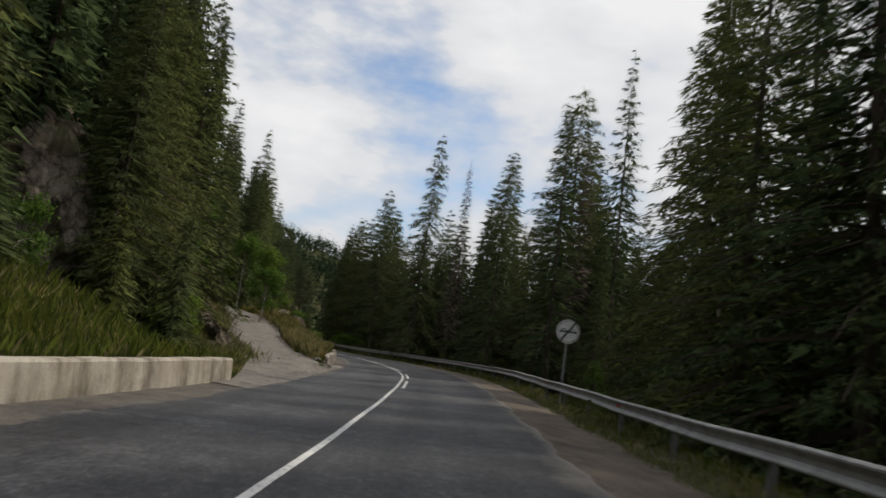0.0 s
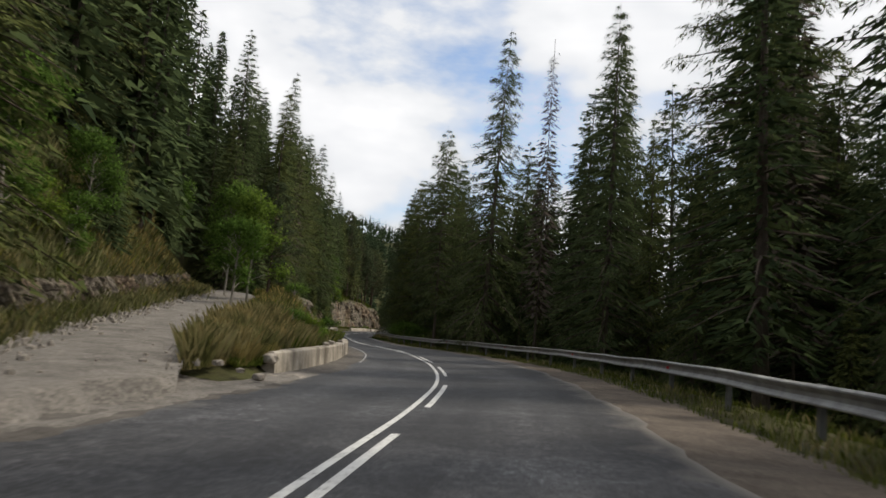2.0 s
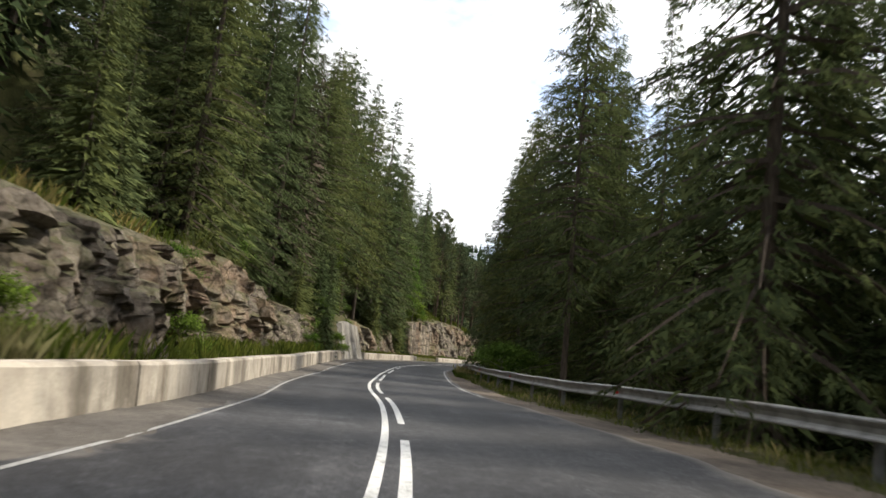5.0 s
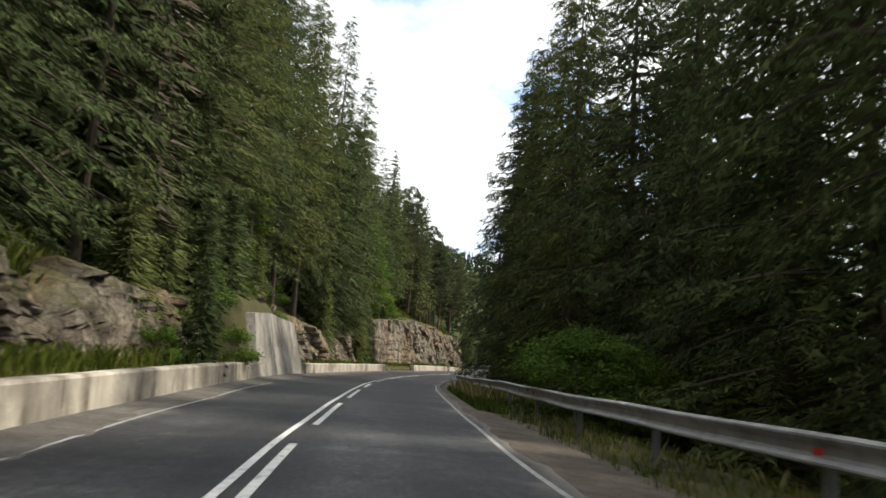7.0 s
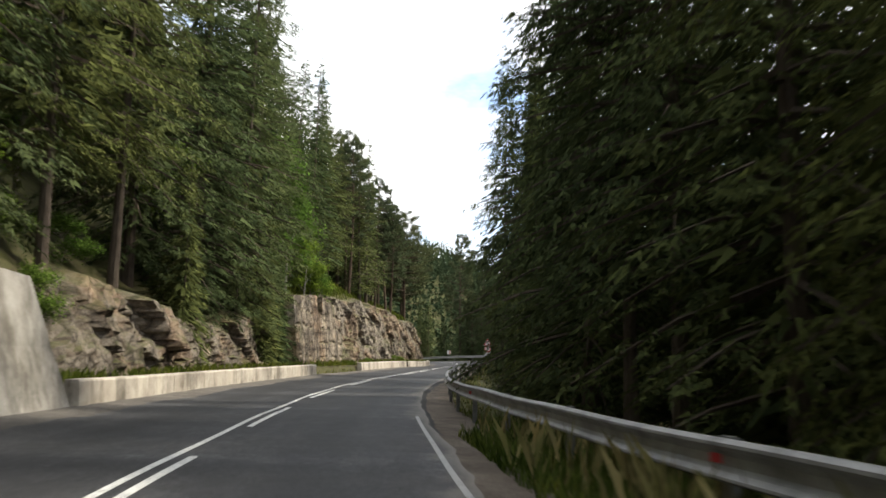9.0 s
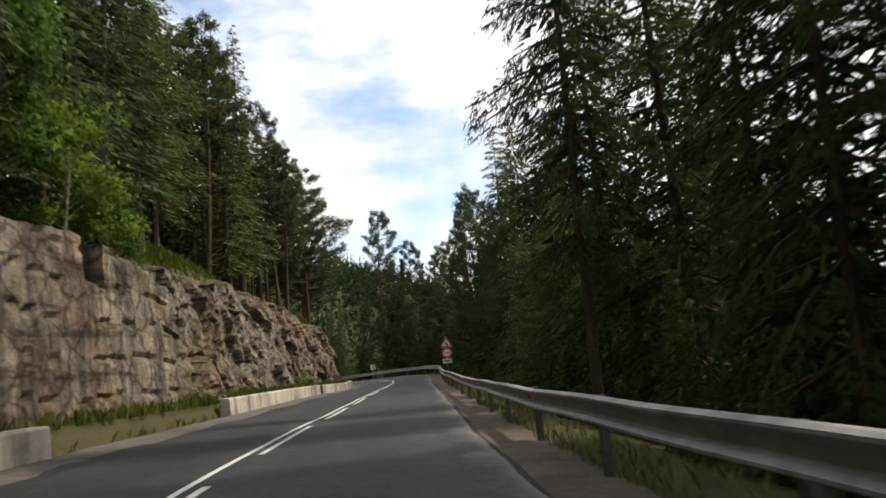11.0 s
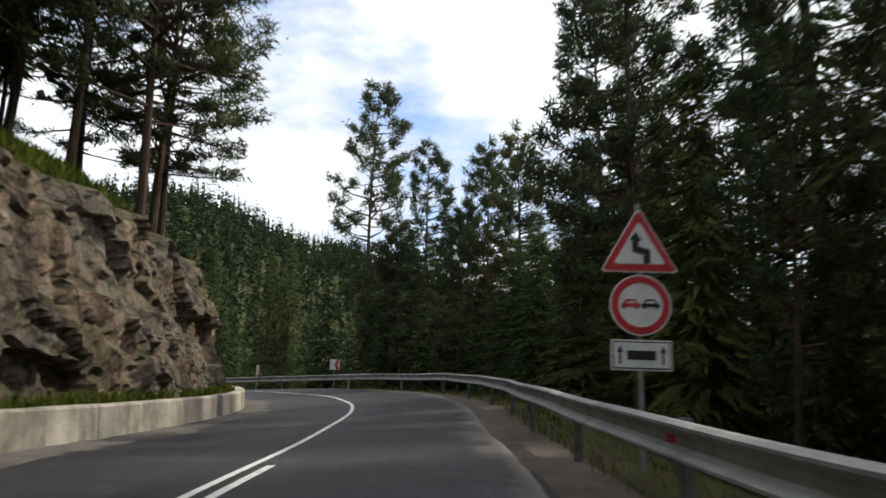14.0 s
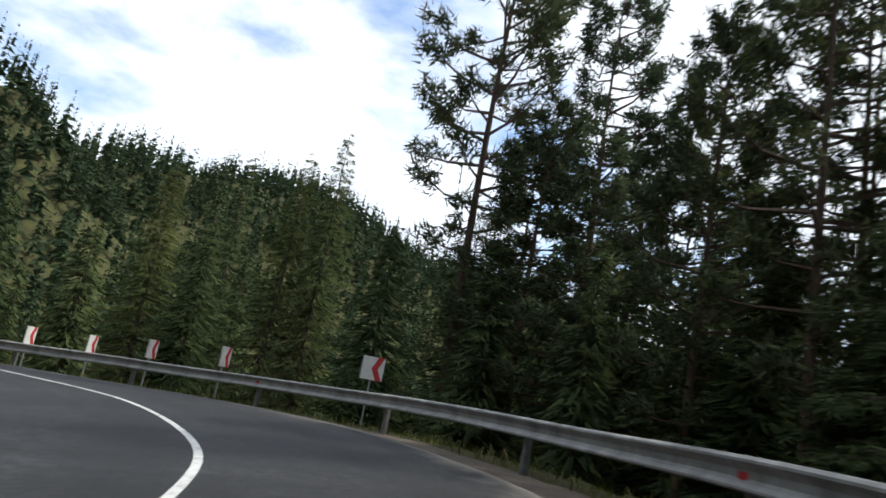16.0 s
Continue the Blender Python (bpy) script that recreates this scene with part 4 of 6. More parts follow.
guard = tagged(new("guard_rail"), "long galvanised steel guard rail on short posts", "guard rail")
SEC = rail_section()
pbm = bm_box(0.10, 0.12, 1.1, 0, 0, 0.05, 0.01)
post_me = bpy.data.meshes.new("post")
pbm.to_mesh(post_me)
pbm.free()
post_me.materials.append(POST_STEEL)
SEG = 4.0
ref_bm = bm_box(0.02, 0.10, 0.07, 0, 0, 0, 0.004)
ref_me = bpy.data.meshes.new("reflector")
ref_bm.to_mesh(ref_me)
ref_bm.free()
ref_me.materials.append(SIGN_RED)
nseg = int((S_END - st(-34)) / SEG)
for i in range(nseg):
    a = st(-34) + i * SEG
    ss = np.linspace(a, a + SEG + 0.03, 9)
    vs = []
    for j, s in enumerate(ss):
        u = at_st(W_RIGHT, s) + at_st(G_OFF, s)
        lap = 0.004 * (i % 2)
        sag = 0.012 * math.sin(s * 0.37) + 0.008 * math.sin(s * 1.1)
        for x, z in SEC:
            p = road_point(s, u + x + lap)
            vs.append((p[0], p[1], p[2] + 0.72 - 0.155 + z + sag))
    m = len(SEC)
    fc = [(j * m + k, j * m + (k + 1) % m, (j + 1) * m + (k + 1) % m, (j + 1) * m + k) for j in range(8) for k in range(m)]
    fc += [tuple(range(m)), tuple(8 * m + k for k in reversed(range(m)))]
    mesh_ob("beam", vs, fc, STEEL, guard)
    p = road_point(a, at_st(W_RIGHT, a) + at_st(G_OFF, a) + 0.09)
    po = new("post", post_me)
    po.parent = guard
    j = min(NST - 1, int(a / STEP))
    po.matrix_basis = pose(p[0], p[1], p[2] + 0.12, 0, 0, math.degrees(math.atan2(-tang[j, 0], tang[j, 1])))
    if i % 3 == 0:
        p = road_point(a, at_st(W_RIGHT, a) + at_st(G_OFF, a) - 0.02)
        re = new("reflector", ref_me)
        re.parent = guard
        re["label"] = "small red reflector"
        re.matrix_basis = pose(p[0], p[1], p[2] + 0.565, 0, 0, math.degrees(math.atan2(-tang[j, 0], tang[j, 1])) + 25)


# ---------------------------------------------------------------- road signs
def disc_bm(r, depth, z, y=0.0, seg=40):
    bm = bmesh.new()
    bmesh.ops.create_cone(bm, cap_ends=True, segments=seg, radius1=r, radius2=r, depth=depth, matrix=Matrix.Translation((0, y, z)) @ Matrix.Rotation(radians(90), 4, "X"))
    return bm


def poly_bm(pts, y, depth=0.004):
    """A thin plate from an outline in x, z, its face towards -y."""
    bm = bmesh.new()
    f = bm.faces.new([bm.verts.new((x, y, z)) for x, z in pts])
    ex = bmesh.ops.extrude_face_region(bm, geom=[f])
    bmesh.ops.translate(bm, vec=(0, depth, 0), verts=[v for v in ex["geom"] if isinstance(v, bmesh.types.BMVert)])
    bmesh.ops.recalc_face_normals(bm, faces=bm.faces[:])
    return bm


def pole_bm(h, r=0.03):
    bm = bmesh.new()
    bmesh.ops.create_cone(bm, cap_ends=True, segments=14, radius1=r, radius2=r, depth=h, matrix=Matrix.Translation((0, 0.045, h / 2)))
    return bm


def car_body(cx, cz, w):
    """Car seen from behind: a filled lower body with wheels."""
    k = w / 2
    return [(cx - k, cz - 0.20 * k), (cx - 0.86 * k, cz - 0.20 * k), (cx - 0.86 * k, cz - 0.40 * k), (cx - 0.55 * k, cz - 0.40 * k), (cx - 0.55 * k, cz - 0.20 * k), (cx + 0.55 * k, cz - 0.20 * k), (cx + 0.55 * k, cz - 0.40 * k),
            (cx + 0.86 * k, cz - 0.40 * k), (cx + 0.86 * k, cz - 0.20 * k), (cx + k, cz - 0.20 * k), (cx + k, cz + 0.16 * k), (cx - k, cz + 0.16 * k)]


def car_cabin(cx, cz, w):
    """The outlined cabin over the body."""
    k = w / 2
    out = [(cx - 0.74 * k, cz + 0.16 * k), (cx - 0.52 * k, cz + 0.62 * k), (cx + 0.52 * k, cz + 0.62 * k), (cx + 0.74 * k, cz + 0.16 * k)]
    inn = [(cx + 0.56 * k, cz + 0.16 * k), (cx + 0.42 * k, cz + 0.48 * k), (cx - 0.42 * k, cz + 0.48 * k), (cx - 0.56 * k, cz + 0.16 * k)]
    return out + inn


def band_bm(r0, r1, z, y, depth=0.004, seg=48):
    """A flat ring with a little thickness."""
    bm = bmesh.new()
    rows = [[bm.verts.new((r * math.cos(a), yy, z + r * math.sin(a))) for a in [2 * math.pi * k / seg for k in range(seg)]] for r, yy in ((r0, y + depth), (r0, y), (r1, y), (r1, y + depth))]
    for lo, hi in zip(rows[:-1], rows[1:]):
        for k in range(seg):
            bm.faces.new((lo[k], lo[(k + 1) % seg], hi[(k + 1) % seg], hi[k]))
    bmesh.ops.recalc_face_normals(bm, faces=bm.faces[:])
    return bm


# end of the no-overtaking stretch: white disc, black cars and black slash
s1 = tagged(new("road_sign"), "round white traffic sign with a black slash over two cars", "road sign")
R1 = 0.33
part("pole", pole_bm(2.55), SIGN_GREY, s1)
pl = part("plate", disc_bm(R1, 0.02, 2.5), SIGN_WHITE, s1, "round white face")
part("rim", band_bm(R1 * .86, R1 * .91, 2.5, -0.014), SIGN_BLACK, pl, "thin dark ring")
part("slash", poly_bm([(-0.215, 2.255), (-0.175, 2.22), (0.215, 2.745), (0.175, 2.78)], -0.020), SIGN_BLACK, pl, "black slash")
for cx in (-0.125, 0.125):
    part("car_symbol", poly_bm(car_body(cx, 2.5, 0.24), -0.016), SIGN_BLACK, pl)
    part("car_symbol", poly_bm(car_cabin(cx, 2.5, 0.24), -0.016), SIGN_BLACK, pl)
for hz in (2.32, 2.66):
    part("clamp", bm_box(0.09, 0.05, 0.03, 0, 0.035, hz), SIGN_GREY, s1)
s1.matrix_basis = pose(4.88, 23.25, -0.46, 0, 0, 8) @ Matrix.Scale(1.36, 4)

# warning triangle, no-overtaking disc and distance plate on one pole
s2 = tagged(new("road_sign"), "red-bordered bend warning triangle over a no-overtaking disc and plate", "road sign")
zt = 1.08
part("pole", pole_bm(zt + 1.9), SIGN_GREY, s2)
tri = lambda k, c: [(-0.43 * k, c - 0.235 * k), (-0.40 * k, c - 0.265 * k), (0.40 * k, c - 0.265 * k), (0.43 * k, c - 0.235 * k), (0.03 * k, c + 0.45 * k), (-0.03 * k, c + 0.45 * k)]
cz = zt + 1.36
tri_part = part("triangle", poly_bm(tri(1.0, cz), 0.0, 0.02), SIGN_WHITE, s2, "pale-rimmed warning triangle")
part("red_border", poly_bm(tri(0.95, cz), -0.005), SIGN_RED, tri_part, "red border")
part("triangle_face", poly_bm(tri(0.66, cz + 0.005), -0.010), SIGN_WHITE, tri_part)
part("bend_arrow", poly_bm([(0.045, cz - 0.165), (0.125, cz - 0.165), (0.125, cz - 0.005), (-0.005, cz + 0.035), (-0.005, cz + 0.10), (0.035, cz + 0.10), (-0.04, cz + 0.20), (-0.115, cz + 0.10), (-0.08, cz + 0.10), (-0.08, cz - 0.03), (0.045, cz - 0.07)], -0.014), SIGN_BLACK, tri_part)
dz = zt + 0.72
disc_part = part("disc", disc_bm(0.345, 0.02, dz), SIGN_WHITE, s2, "pale-rimmed round plate")
part("red_ring", band_bm(0.25, 0.328, dz, -0.014), SIGN_RED, disc_part, "red ring")
for cx, paint in ((-0.112, SIGN_RED), (0.112, SIGN_BLACK)):
    part("car_symbol", poly_bm(car_body(cx, dz, 0.21), -0.016), paint, disc_part)
    part("car_symbol", poly_bm(car_cabin(cx, dz, 0.21), -0.016), paint, disc_part)
pz = zt + 0.16
box_pts = lambda w, h: [(-w, pz - h), (w, pz - h), (w, pz + h), (-w, pz + h)]
plate_part = part("distance_plate", poly_bm(box_pts(0.34, 0.17), 0.0, 0.015), SIGN_WHITE, s2, "white plate with a thin black frame")
part("frame_line", poly_bm(box_pts(0.322, 0.152), -0.004), SIGN_BLACK, plate_part)
part("plate_face", poly_bm(box_pts(0.308, 0.138), -0.008), SIGN_WHITE, plate_part)
for sx in (-1, 1):
    part("arrow", poly_bm([(sx * 0.24 - 0.012, pz - 0.10), (sx * 0.24 + 0.012, pz - 0.10), (sx * 0.24 + 0.012, pz + 0.03), (sx * 0.24 + 0.035, pz + 0.03), (sx * 0.24, pz + 0.11), (sx * 0.24 - 0.035, pz + 0.03), (sx * 0.24 - 0.012, pz + 0.03)], -0.012), SIGN_BLACK, plate_part)
part("text_bar", poly_bm([(-0.16, pz - 0.05), (0.16, pz - 0.05), (0.16, pz + 0.05), (-0.16, pz + 0.05)], -0.012), SIGN_BLACK, plate_part)
for hz in (cz - 0.1, dz, pz):
    part("clamp", bm_box(0.09, 0.05, 0.03, 0, 0.035, hz), SIGN_GREY, s2)
s2.matrix_basis = pose(-29.30, 179.8, 0.36, 0, 0, 2)


# curve chevrons behind the rail on the bend
def chevron(label):
    c = tagged(new("chevron_sign"), label, "road sign", "red and white bend markers behind the rail")
    board = part("plate", poly_bm([(-0.3, 0), (0.3, 0), (0.3, 0.6), (-0.3, 0.6)], 0.0, 0.02), SIGN_WHITE, c)
    part("arrow_band", poly_bm([(0.12, 0.0), (0.28, 0.0), (0.14, 0.3), (0.28, 0.6), (0.12, 0.6), (-0.02, 0.3)], -0.006), SIGN_RED, board, "red arrow band pointing into the bend")
    part("board_edge", poly_bm([(-0.3, 0), (-0.27, 0), (-0.27, 0.6), (-0.3, 0.6)], -0.004), SIGN_GREY, board)
    part("leg", bm_box(0.05, 0.05, 1.5, 0, 0.05, -0.45), SIGN_GREY, c)
    return c


ch = chevron("square red and white left-bend marker behind the guard rail")
CHEV = [(-39.4, 214.0, 2.01), (-44.6, 216.0, 1.59), (-47.6, 216.8, 1.39), (-50.1, 217.2, 1.16), (-52.7, 217.4, 1.05)]
for k, (cx, cy, c_z) in enumerate(CHEV):
    d = Vector((cx, cy, 0)) - Vector((-33.5, 190.0, 0))
    # the first faces the straight, the others turn with the road
    m = pose(cx, cy, c_z - 0.3, 0, 0, math.degrees(math.atan2(-d.x, d.y)) + (6 if k == 0 else 66 + 4 * math.sin(3 * k)))
    if k == 0:
        ch.matrix_basis = m
    else:
        copy_thing(ch, m)


# ---------------------------------------------------------------- trees
def tube(path, radii, sides=7):
    """Verts and faces of a tapered limb along a path."""
    path = np.array(path, float)
    vs, fc = [], []
    for i, p in enumerate(path):
        t = path[min(i + 1, len(path) - 1)] - path[max(i - 1, 0)]
        t = Vector(t).normalized()
        a = t.orthogonal().normalized()
        b = t.cross(a)
        for k in range(sides):
            w = 2 * math.pi * k / sides
            vs.append(tuple(p + radii[i] * (math.cos(w) * np.array(a) + math.sin(w) * np.array(b))))
    for i in range(len(path) - 1):
        for k in range(sides):
            fc.append((i * sides + k, i * sides + (k + 1) % sides, (i + 1) * sides + (k + 1) % sides, (i + 1) * sides + k))
    return vs, fc


def merge(parts):
    vs, fc = [], []
    for v, f in parts:
        o = len(vs)
        vs += v
        fc += [tuple(i + o for i in q) for q in f]
    return vs, fc


def sprays(pos, direction, length, width, rs, droop=0.3):
    """Flat pointed sprays of needles: n tapered blades at pos along direction."""
    n = len(pos)
    d = direction / np.linalg.norm(direction, axis=1)[:, None]
    d = d + np.stack([np.zeros(n), np.zeros(n), -droop * rs.uniform(0.3, 1.4, n)], 1)
    d /= np.linalg.norm(d, axis=1)[:, None]
    r = rs.normal(size=(n, 3))
    side = np.cross(d, r)
    side /= np.linalg.norm(side, axis=1)[:, None]
    L, W = length[:, None], width[:, None]
    return np.stack([pos + side * W, pos - side * W, pos + d * L], 1)


def conifer(name, height, radius, bare, nbranch, twigs, seed, droop, spray, mat, bark, shape=0.85, sparse=0.0, trunk_r=None, fine=0):
    """A spruce-like tree: whorls of drooping branches hung with sprays of needles."""
    rs = np.random.RandomState(seed)
    root = new(name)
    tr = trunk_r or height * 0.0105
    hs = np.linspace(0, 1, 9)
    sway = rs.uniform(-0.12, 0.12, 2)
    stem = [(sway[0] * math.sin(3 * h) * 1.0, sway[1] * math.sin(2.3 * h) * 1.0, height * h - 0.5 * (h == 0)) for h in hs]
    pieces = [tube(stem, [max(0.012, tr * (1 - 0.97 * h) * (1.25 if h == 0 else 1)) for h in hs], 8)]
    pos, dirs, ln = [], [], []
    for k in range(nbranch):
        h = bare + (1 - bare) * ((int(k / 6.5) * 6.5 + 3 + rs.uniform(-1.6, 1.6)) / (nbranch + 3)) ** 0.95
        h = min(max(h, bare), 0.992)
        if rs.uniform() < sparse:
            continue
        prof = (1 - h) ** shape / (1 - bare) ** shape
        low = min(1, 0.55 + (h - bare) * 4)
        L = radius * (prof * low * rs.uniform(0.7, 1.12) + 0.03)
        az = 2.4 * k + rs.uniform(-0.5, 0.5)
        up = 0.35 * h * 1.4 - 0.25 * (1 - h) + rs.uniform(-.1, .1)
        base = np.array([np.interp(h, hs, [p[0] for p in stem]), np.interp(h, hs, [p[1] for p in stem]), height * h])
        out = np.array([math.cos(az), math.sin(az), 0])
        ff = np.linspace(0, 1, 5)
        pts = [base + out * L * f + np.array([0, 0, L * (up * f - droop * f * f + 0.28 * droop * f ** 4)]) for f in ff]
        if L > 2.2:
            pieces.append(tube(pts[::2], [0.012 + 0.016 * L * (1 - f) for f in ff[::2]], 3))
        n = max(3, int(twigs * (0.35 + L / radius)))
        f = rs.uniform(0.12, 1, n) ** 0.75
        P = np.stack([np.interp(f, ff, [p[c] for p in pts]) for c in range(3)], 1)
        lat = np.array([-out[1], out[0], 0])
        sgn = rs.choice([-1, 1], n)
        ang = rs.uniform(0.25, 1.15, n)
        D = out[None] * np.cos(ang)[:, None] + lat[None] * (np.sin(ang) * sgn)[:, None]
        P = P + lat[None] * (sgn * rs.uniform(0, 0.16, n) * L * (1 - 0.6 * f))[:, None]
        P[:, 2] += rs.uniform(-0.08, 0.05, n) * L
        pos.append(P)
        dirs.append(D)
        ln.append(spray * rs.uniform(0.55, 1.25, n) * (0.55 + 0.45 * L / radius))
    pos, dirs, ln = np.concatenate(pos), np.concatenate(dirs), np.concatenate(ln)
    if fine:
        # every spray becomes a drooping twig set on both sides with short tufts of needles
        d = dirs / np.linalg.norm(dirs, axis=1)[:, None] + np.stack([0 * ln, 0 * ln, -0.55 * rs.uniform(0.3, 1.4, len(ln))], 1)
        d /= np.linalg.norm(d, axis=1)[:, None]
        side = np.cross(d, np.array([0, 0, 1.0]) + 0.35 * rs.normal(size=d.shape))
        side /= np.linalg.norm(side, axis=1)[:, None]
        tufts = []
        for j in range(fine):
            at = (j + rs.uniform(0.1, 0.9, len(ln))) / fine
            sg = (1 if j % 2 else -1) * (0.25 if j == fine - 1 else 1)
            base = pos + d * (ln * 1.25 * at)[:, None]
            tl = ln * rs.uniform(0.40, 0.62, len(ln)) * (1.1 - 0.45 * at)
            tufts.append(sprays(base, d * 0.9 + side * sg * 0.8, tl, tl * rs.uniform(0.10, 0.17, len(ln)), rs, 0.35))
        q = np.concatenate(tufts)
    else:
        q = sprays(pos, dirs, ln * 1.1, ln * rs.uniform(0.09, 0.16, len(ln)), rs, 0.55)
    if twigs:
        # broad shaded inner boughs close to the stem
        n = 1000
        h = bare + (1 - bare) * rs.uniform(0, 0.93, n)
        az = rs.uniform(0, 6.28, n)
        out = np.stack([np.cos(az), np.sin(az), 0 * az], 1)
        reach = radius * ((1 - h) / (1 - bare)) ** shape
        P = out * (reach * rs.uniform(0.0, 0.5, n))[:, None] + np.stack([0 * h, 0 * h, height * h], 1)
        L = np.clip(reach * rs.uniform(0.3, 0.55, n), 0.25, 0.7)
        q = np.concatenate([q, sprays(P, out, L, L * rs.uniform(0.08, 0.13, n), rs, 0.5)])
    v, f = merge(pieces)
    mesh_ob("trunk", v, f, bark, root)
    cr = new("crown", quad_cloud("crown", q, mat, 3, q.mean(1) * np.array([1, 1, 0]) / radius + np.array([0, 0, 0.35])))
    cr.parent = root
    return root


def pine_tree(name, height, radius, bare, limbs, seed, mat=None, bark=None, tuft=18, size=1.05):
    """A pine: bare trunk, irregular limbs that end in tufts of needles."""
    rs = np.random.RandomState(seed)
    root = new(name)
    hs = np.linspace(0, 1, 10)
    sw = rs.uniform(-0.35, 0.35, 2)
    stem = [(sw[0] * math.sin(2.6 * h), sw[1] * math.sin(3.1 * h), height * h - 0.5 * (h == 0)) for h in hs]
    pieces = [tube(stem, [max(0.02, height * 0.0105 * (1 - 0.93 * h)) for h in hs], 8)]
    P, D, LN = [], [], []
    for k in range(limbs):
        h = bare + (1 - bare) * ((k + rs.uniform()) / limbs) ** 0.85
        prof = min(1, 0.45 + 2.2 * (h - bare)) * (1 - h) ** 0.62 / (1 - bare) ** 0.62
        L = radius * (prof * rs.uniform(0.5, 1.2) + 0.10)
        az = 2.4 * k + rs.uniform(-0.7, 0.7)
        base = np.array([np.interp(h, hs, [p[0] for p in stem]), np.interp(h, hs, [p[1] for p in stem]), height * h])
        out = np.array([math.cos(az), math.sin(az), 0])
        ff = np.linspace(0, 1, 5)
        rise = rs.uniform(-0.10, 0.30) + 0.35 * h
        pts = [base + out * L * f + np.array([0, 0, L * (rise * f * f - 0.06 * f)]) for f in ff]
        pieces.append(tube(pts[::2], [0.015 + 0.02 * L * (1 - f) for f in ff[::2]], 3))
        lat = np.array([-out[1], out[0], 0])
        for j in range(int(4 + 4.0 * L)):
            f = rs.uniform(0.35, 1.0) ** 0.6
            c = np.array([np.interp(f, ff, [p[i] for p in pts]) for i in range(3)])
            side = rs.uniform(-0.42, 0.42) * L * (1.15 - f)
            tip = c + lat * side + out * rs.uniform(0, 0.15) * L + np.array([0, 0, rs.uniform(0.0, 0.14) * L])
            pieces.append(([tuple(c + np.array([0, 0, 0.02])), tuple(c - np.array([0, 0, 0.02])), tuple(tip)], [(0, 1, 2)]))
            n = tuft
            d = rs.normal(size=(n, 3)) + (out + lat * np.sign(side) * 0.5)[None] * 0.9 + np.array([0, 0, 0.45])
            P.append(tip + rs.normal(size=(n, 3)) * 0.13)
            D.append(d)
            LN.append(size * rs.uniform(0.20, 0.40, n))
    OUT = np.concatenate([p - p.mean(0) for p in P])
    P, D, LN = np.concatenate(P), np.concatenate(D), np.concatenate(LN)
    OUT = OUT * 2.0 + P * np.array([0.25, 0.25, 0]) + np.array([0, 0, 0.35])
    q = sprays(P, D, LN, LN * rs.uniform(0.07, 0.12, len(LN)), rs, 0.15)
    v, f = merge(pieces)
    mesh_ob("trunk", v, f, bark or BARK_PINE, root)
    cr = new("crown", quad_cloud("crown", q, mat or PINE, 3, OUT))
    cr.parent = root
    return root


def broadleaf(name, height, radius, seed, leaf=0.16, n=5200, low=0.25):
    rs = np.random.RandomState(seed)
    root = new(name)
    pieces = [tube([(0, 0, -0.3), (0.05, 0, height * 0.3), (-0.05, 0.06, height * 0.65), (0, 0, height * 0.95)], [height * .012, height * .010, height * .006, 0.01], 6)]
    lobes = []
    for k in range(16):
        h = low + (1 - low) * rs.uniform() ** 0.9
        az, L = rs.uniform(0, 6.28), radius * rs.uniform(0.45, 1.0) * math.sin(math.pi * min(0.95, 0.25 + 0.72 * h)) ** 0.7
        tip = np.array([math.cos(az) * L, math.sin(az) * L, height * (h * 0.95 + 0.04)])
        b = np.array([0, 0, height * h * 0.75])
        pieces.append(tube([b, (b + tip) / 2 + np.array([0, 0, 0.1 * L]), tip], [0.035, 0.02, 0.008], 4))
        lobes.append((tip * np.array([.8, .8, 1]), radius * rs.uniform(0.28, 0.5)))
    c = np.array([lobes[i][0] for i in rs.randint(0, len(lobes), n)])
    r = np.array([lobes[i][1] for i in rs.randint(0, len(lobes), n)])
    off = rs.normal(size=(n, 3))
    off /= np.linalg.norm(off, axis=1)[:, None]
    pos = c + off * (r * rs.uniform(0.25, 1.05, n))[:, None] * np.array([1, 1, 0.75])
    pos[:, 2] = np.maximum(pos[:, 2], 0.05)
    ln = leaf * rs.uniform(0.6, 1.4, n)
    q = sprays(pos, rs.normal(size=(n, 3)) + off * 0.5, ln, ln * rs.uniform(0.3, 0.45, n), rs, 0.35)
    v, f = merge(pieces)
    mesh_ob("trunk", v, f, BARK_GREY, root)
    cr = new("crown", quad_cloud("crown", q, LEAF, 3, off + np.array([0, 0, 0.4])))
    cr.parent = root
    return root


def place(x, y, sink=0.15):
    return float(terrain(x, y)[0][0]) - sink


KINDS = {}
LABELS = {
    "spruce_a": ("dark green spruce with drooping branches down to the ground", "tree"), "spruce_b": ("tall dark spruce with a narrow pointed crown", "tree"),
    "spruce_c": ("thin spruce with sparse drooping branches and gaps", "tree"), "spruce_d": ("young dense dark green spruce", "tree"),
    "spruce_e": ("broad spruce with a bare lower trunk and spreading boughs", "tree"),
    "pine_a": ("tall pine with a bare reddish trunk and tufted crown", "tree"), "pine_c": ("broad pine with long dark branches over the rock edge", "tree"), "pine_b": ("pine with full tufted crown over a dark trunk", "tree"),
    "leafy_a": ("light green leafy tree on the bank", "tree"), "bush_a": ("bright green leafy bush", "bush"), "bush_b": ("large bright green leafy bush", "bush"), "dead_a": ("thin bare dead spruce with broken twigs", "tree"),
}


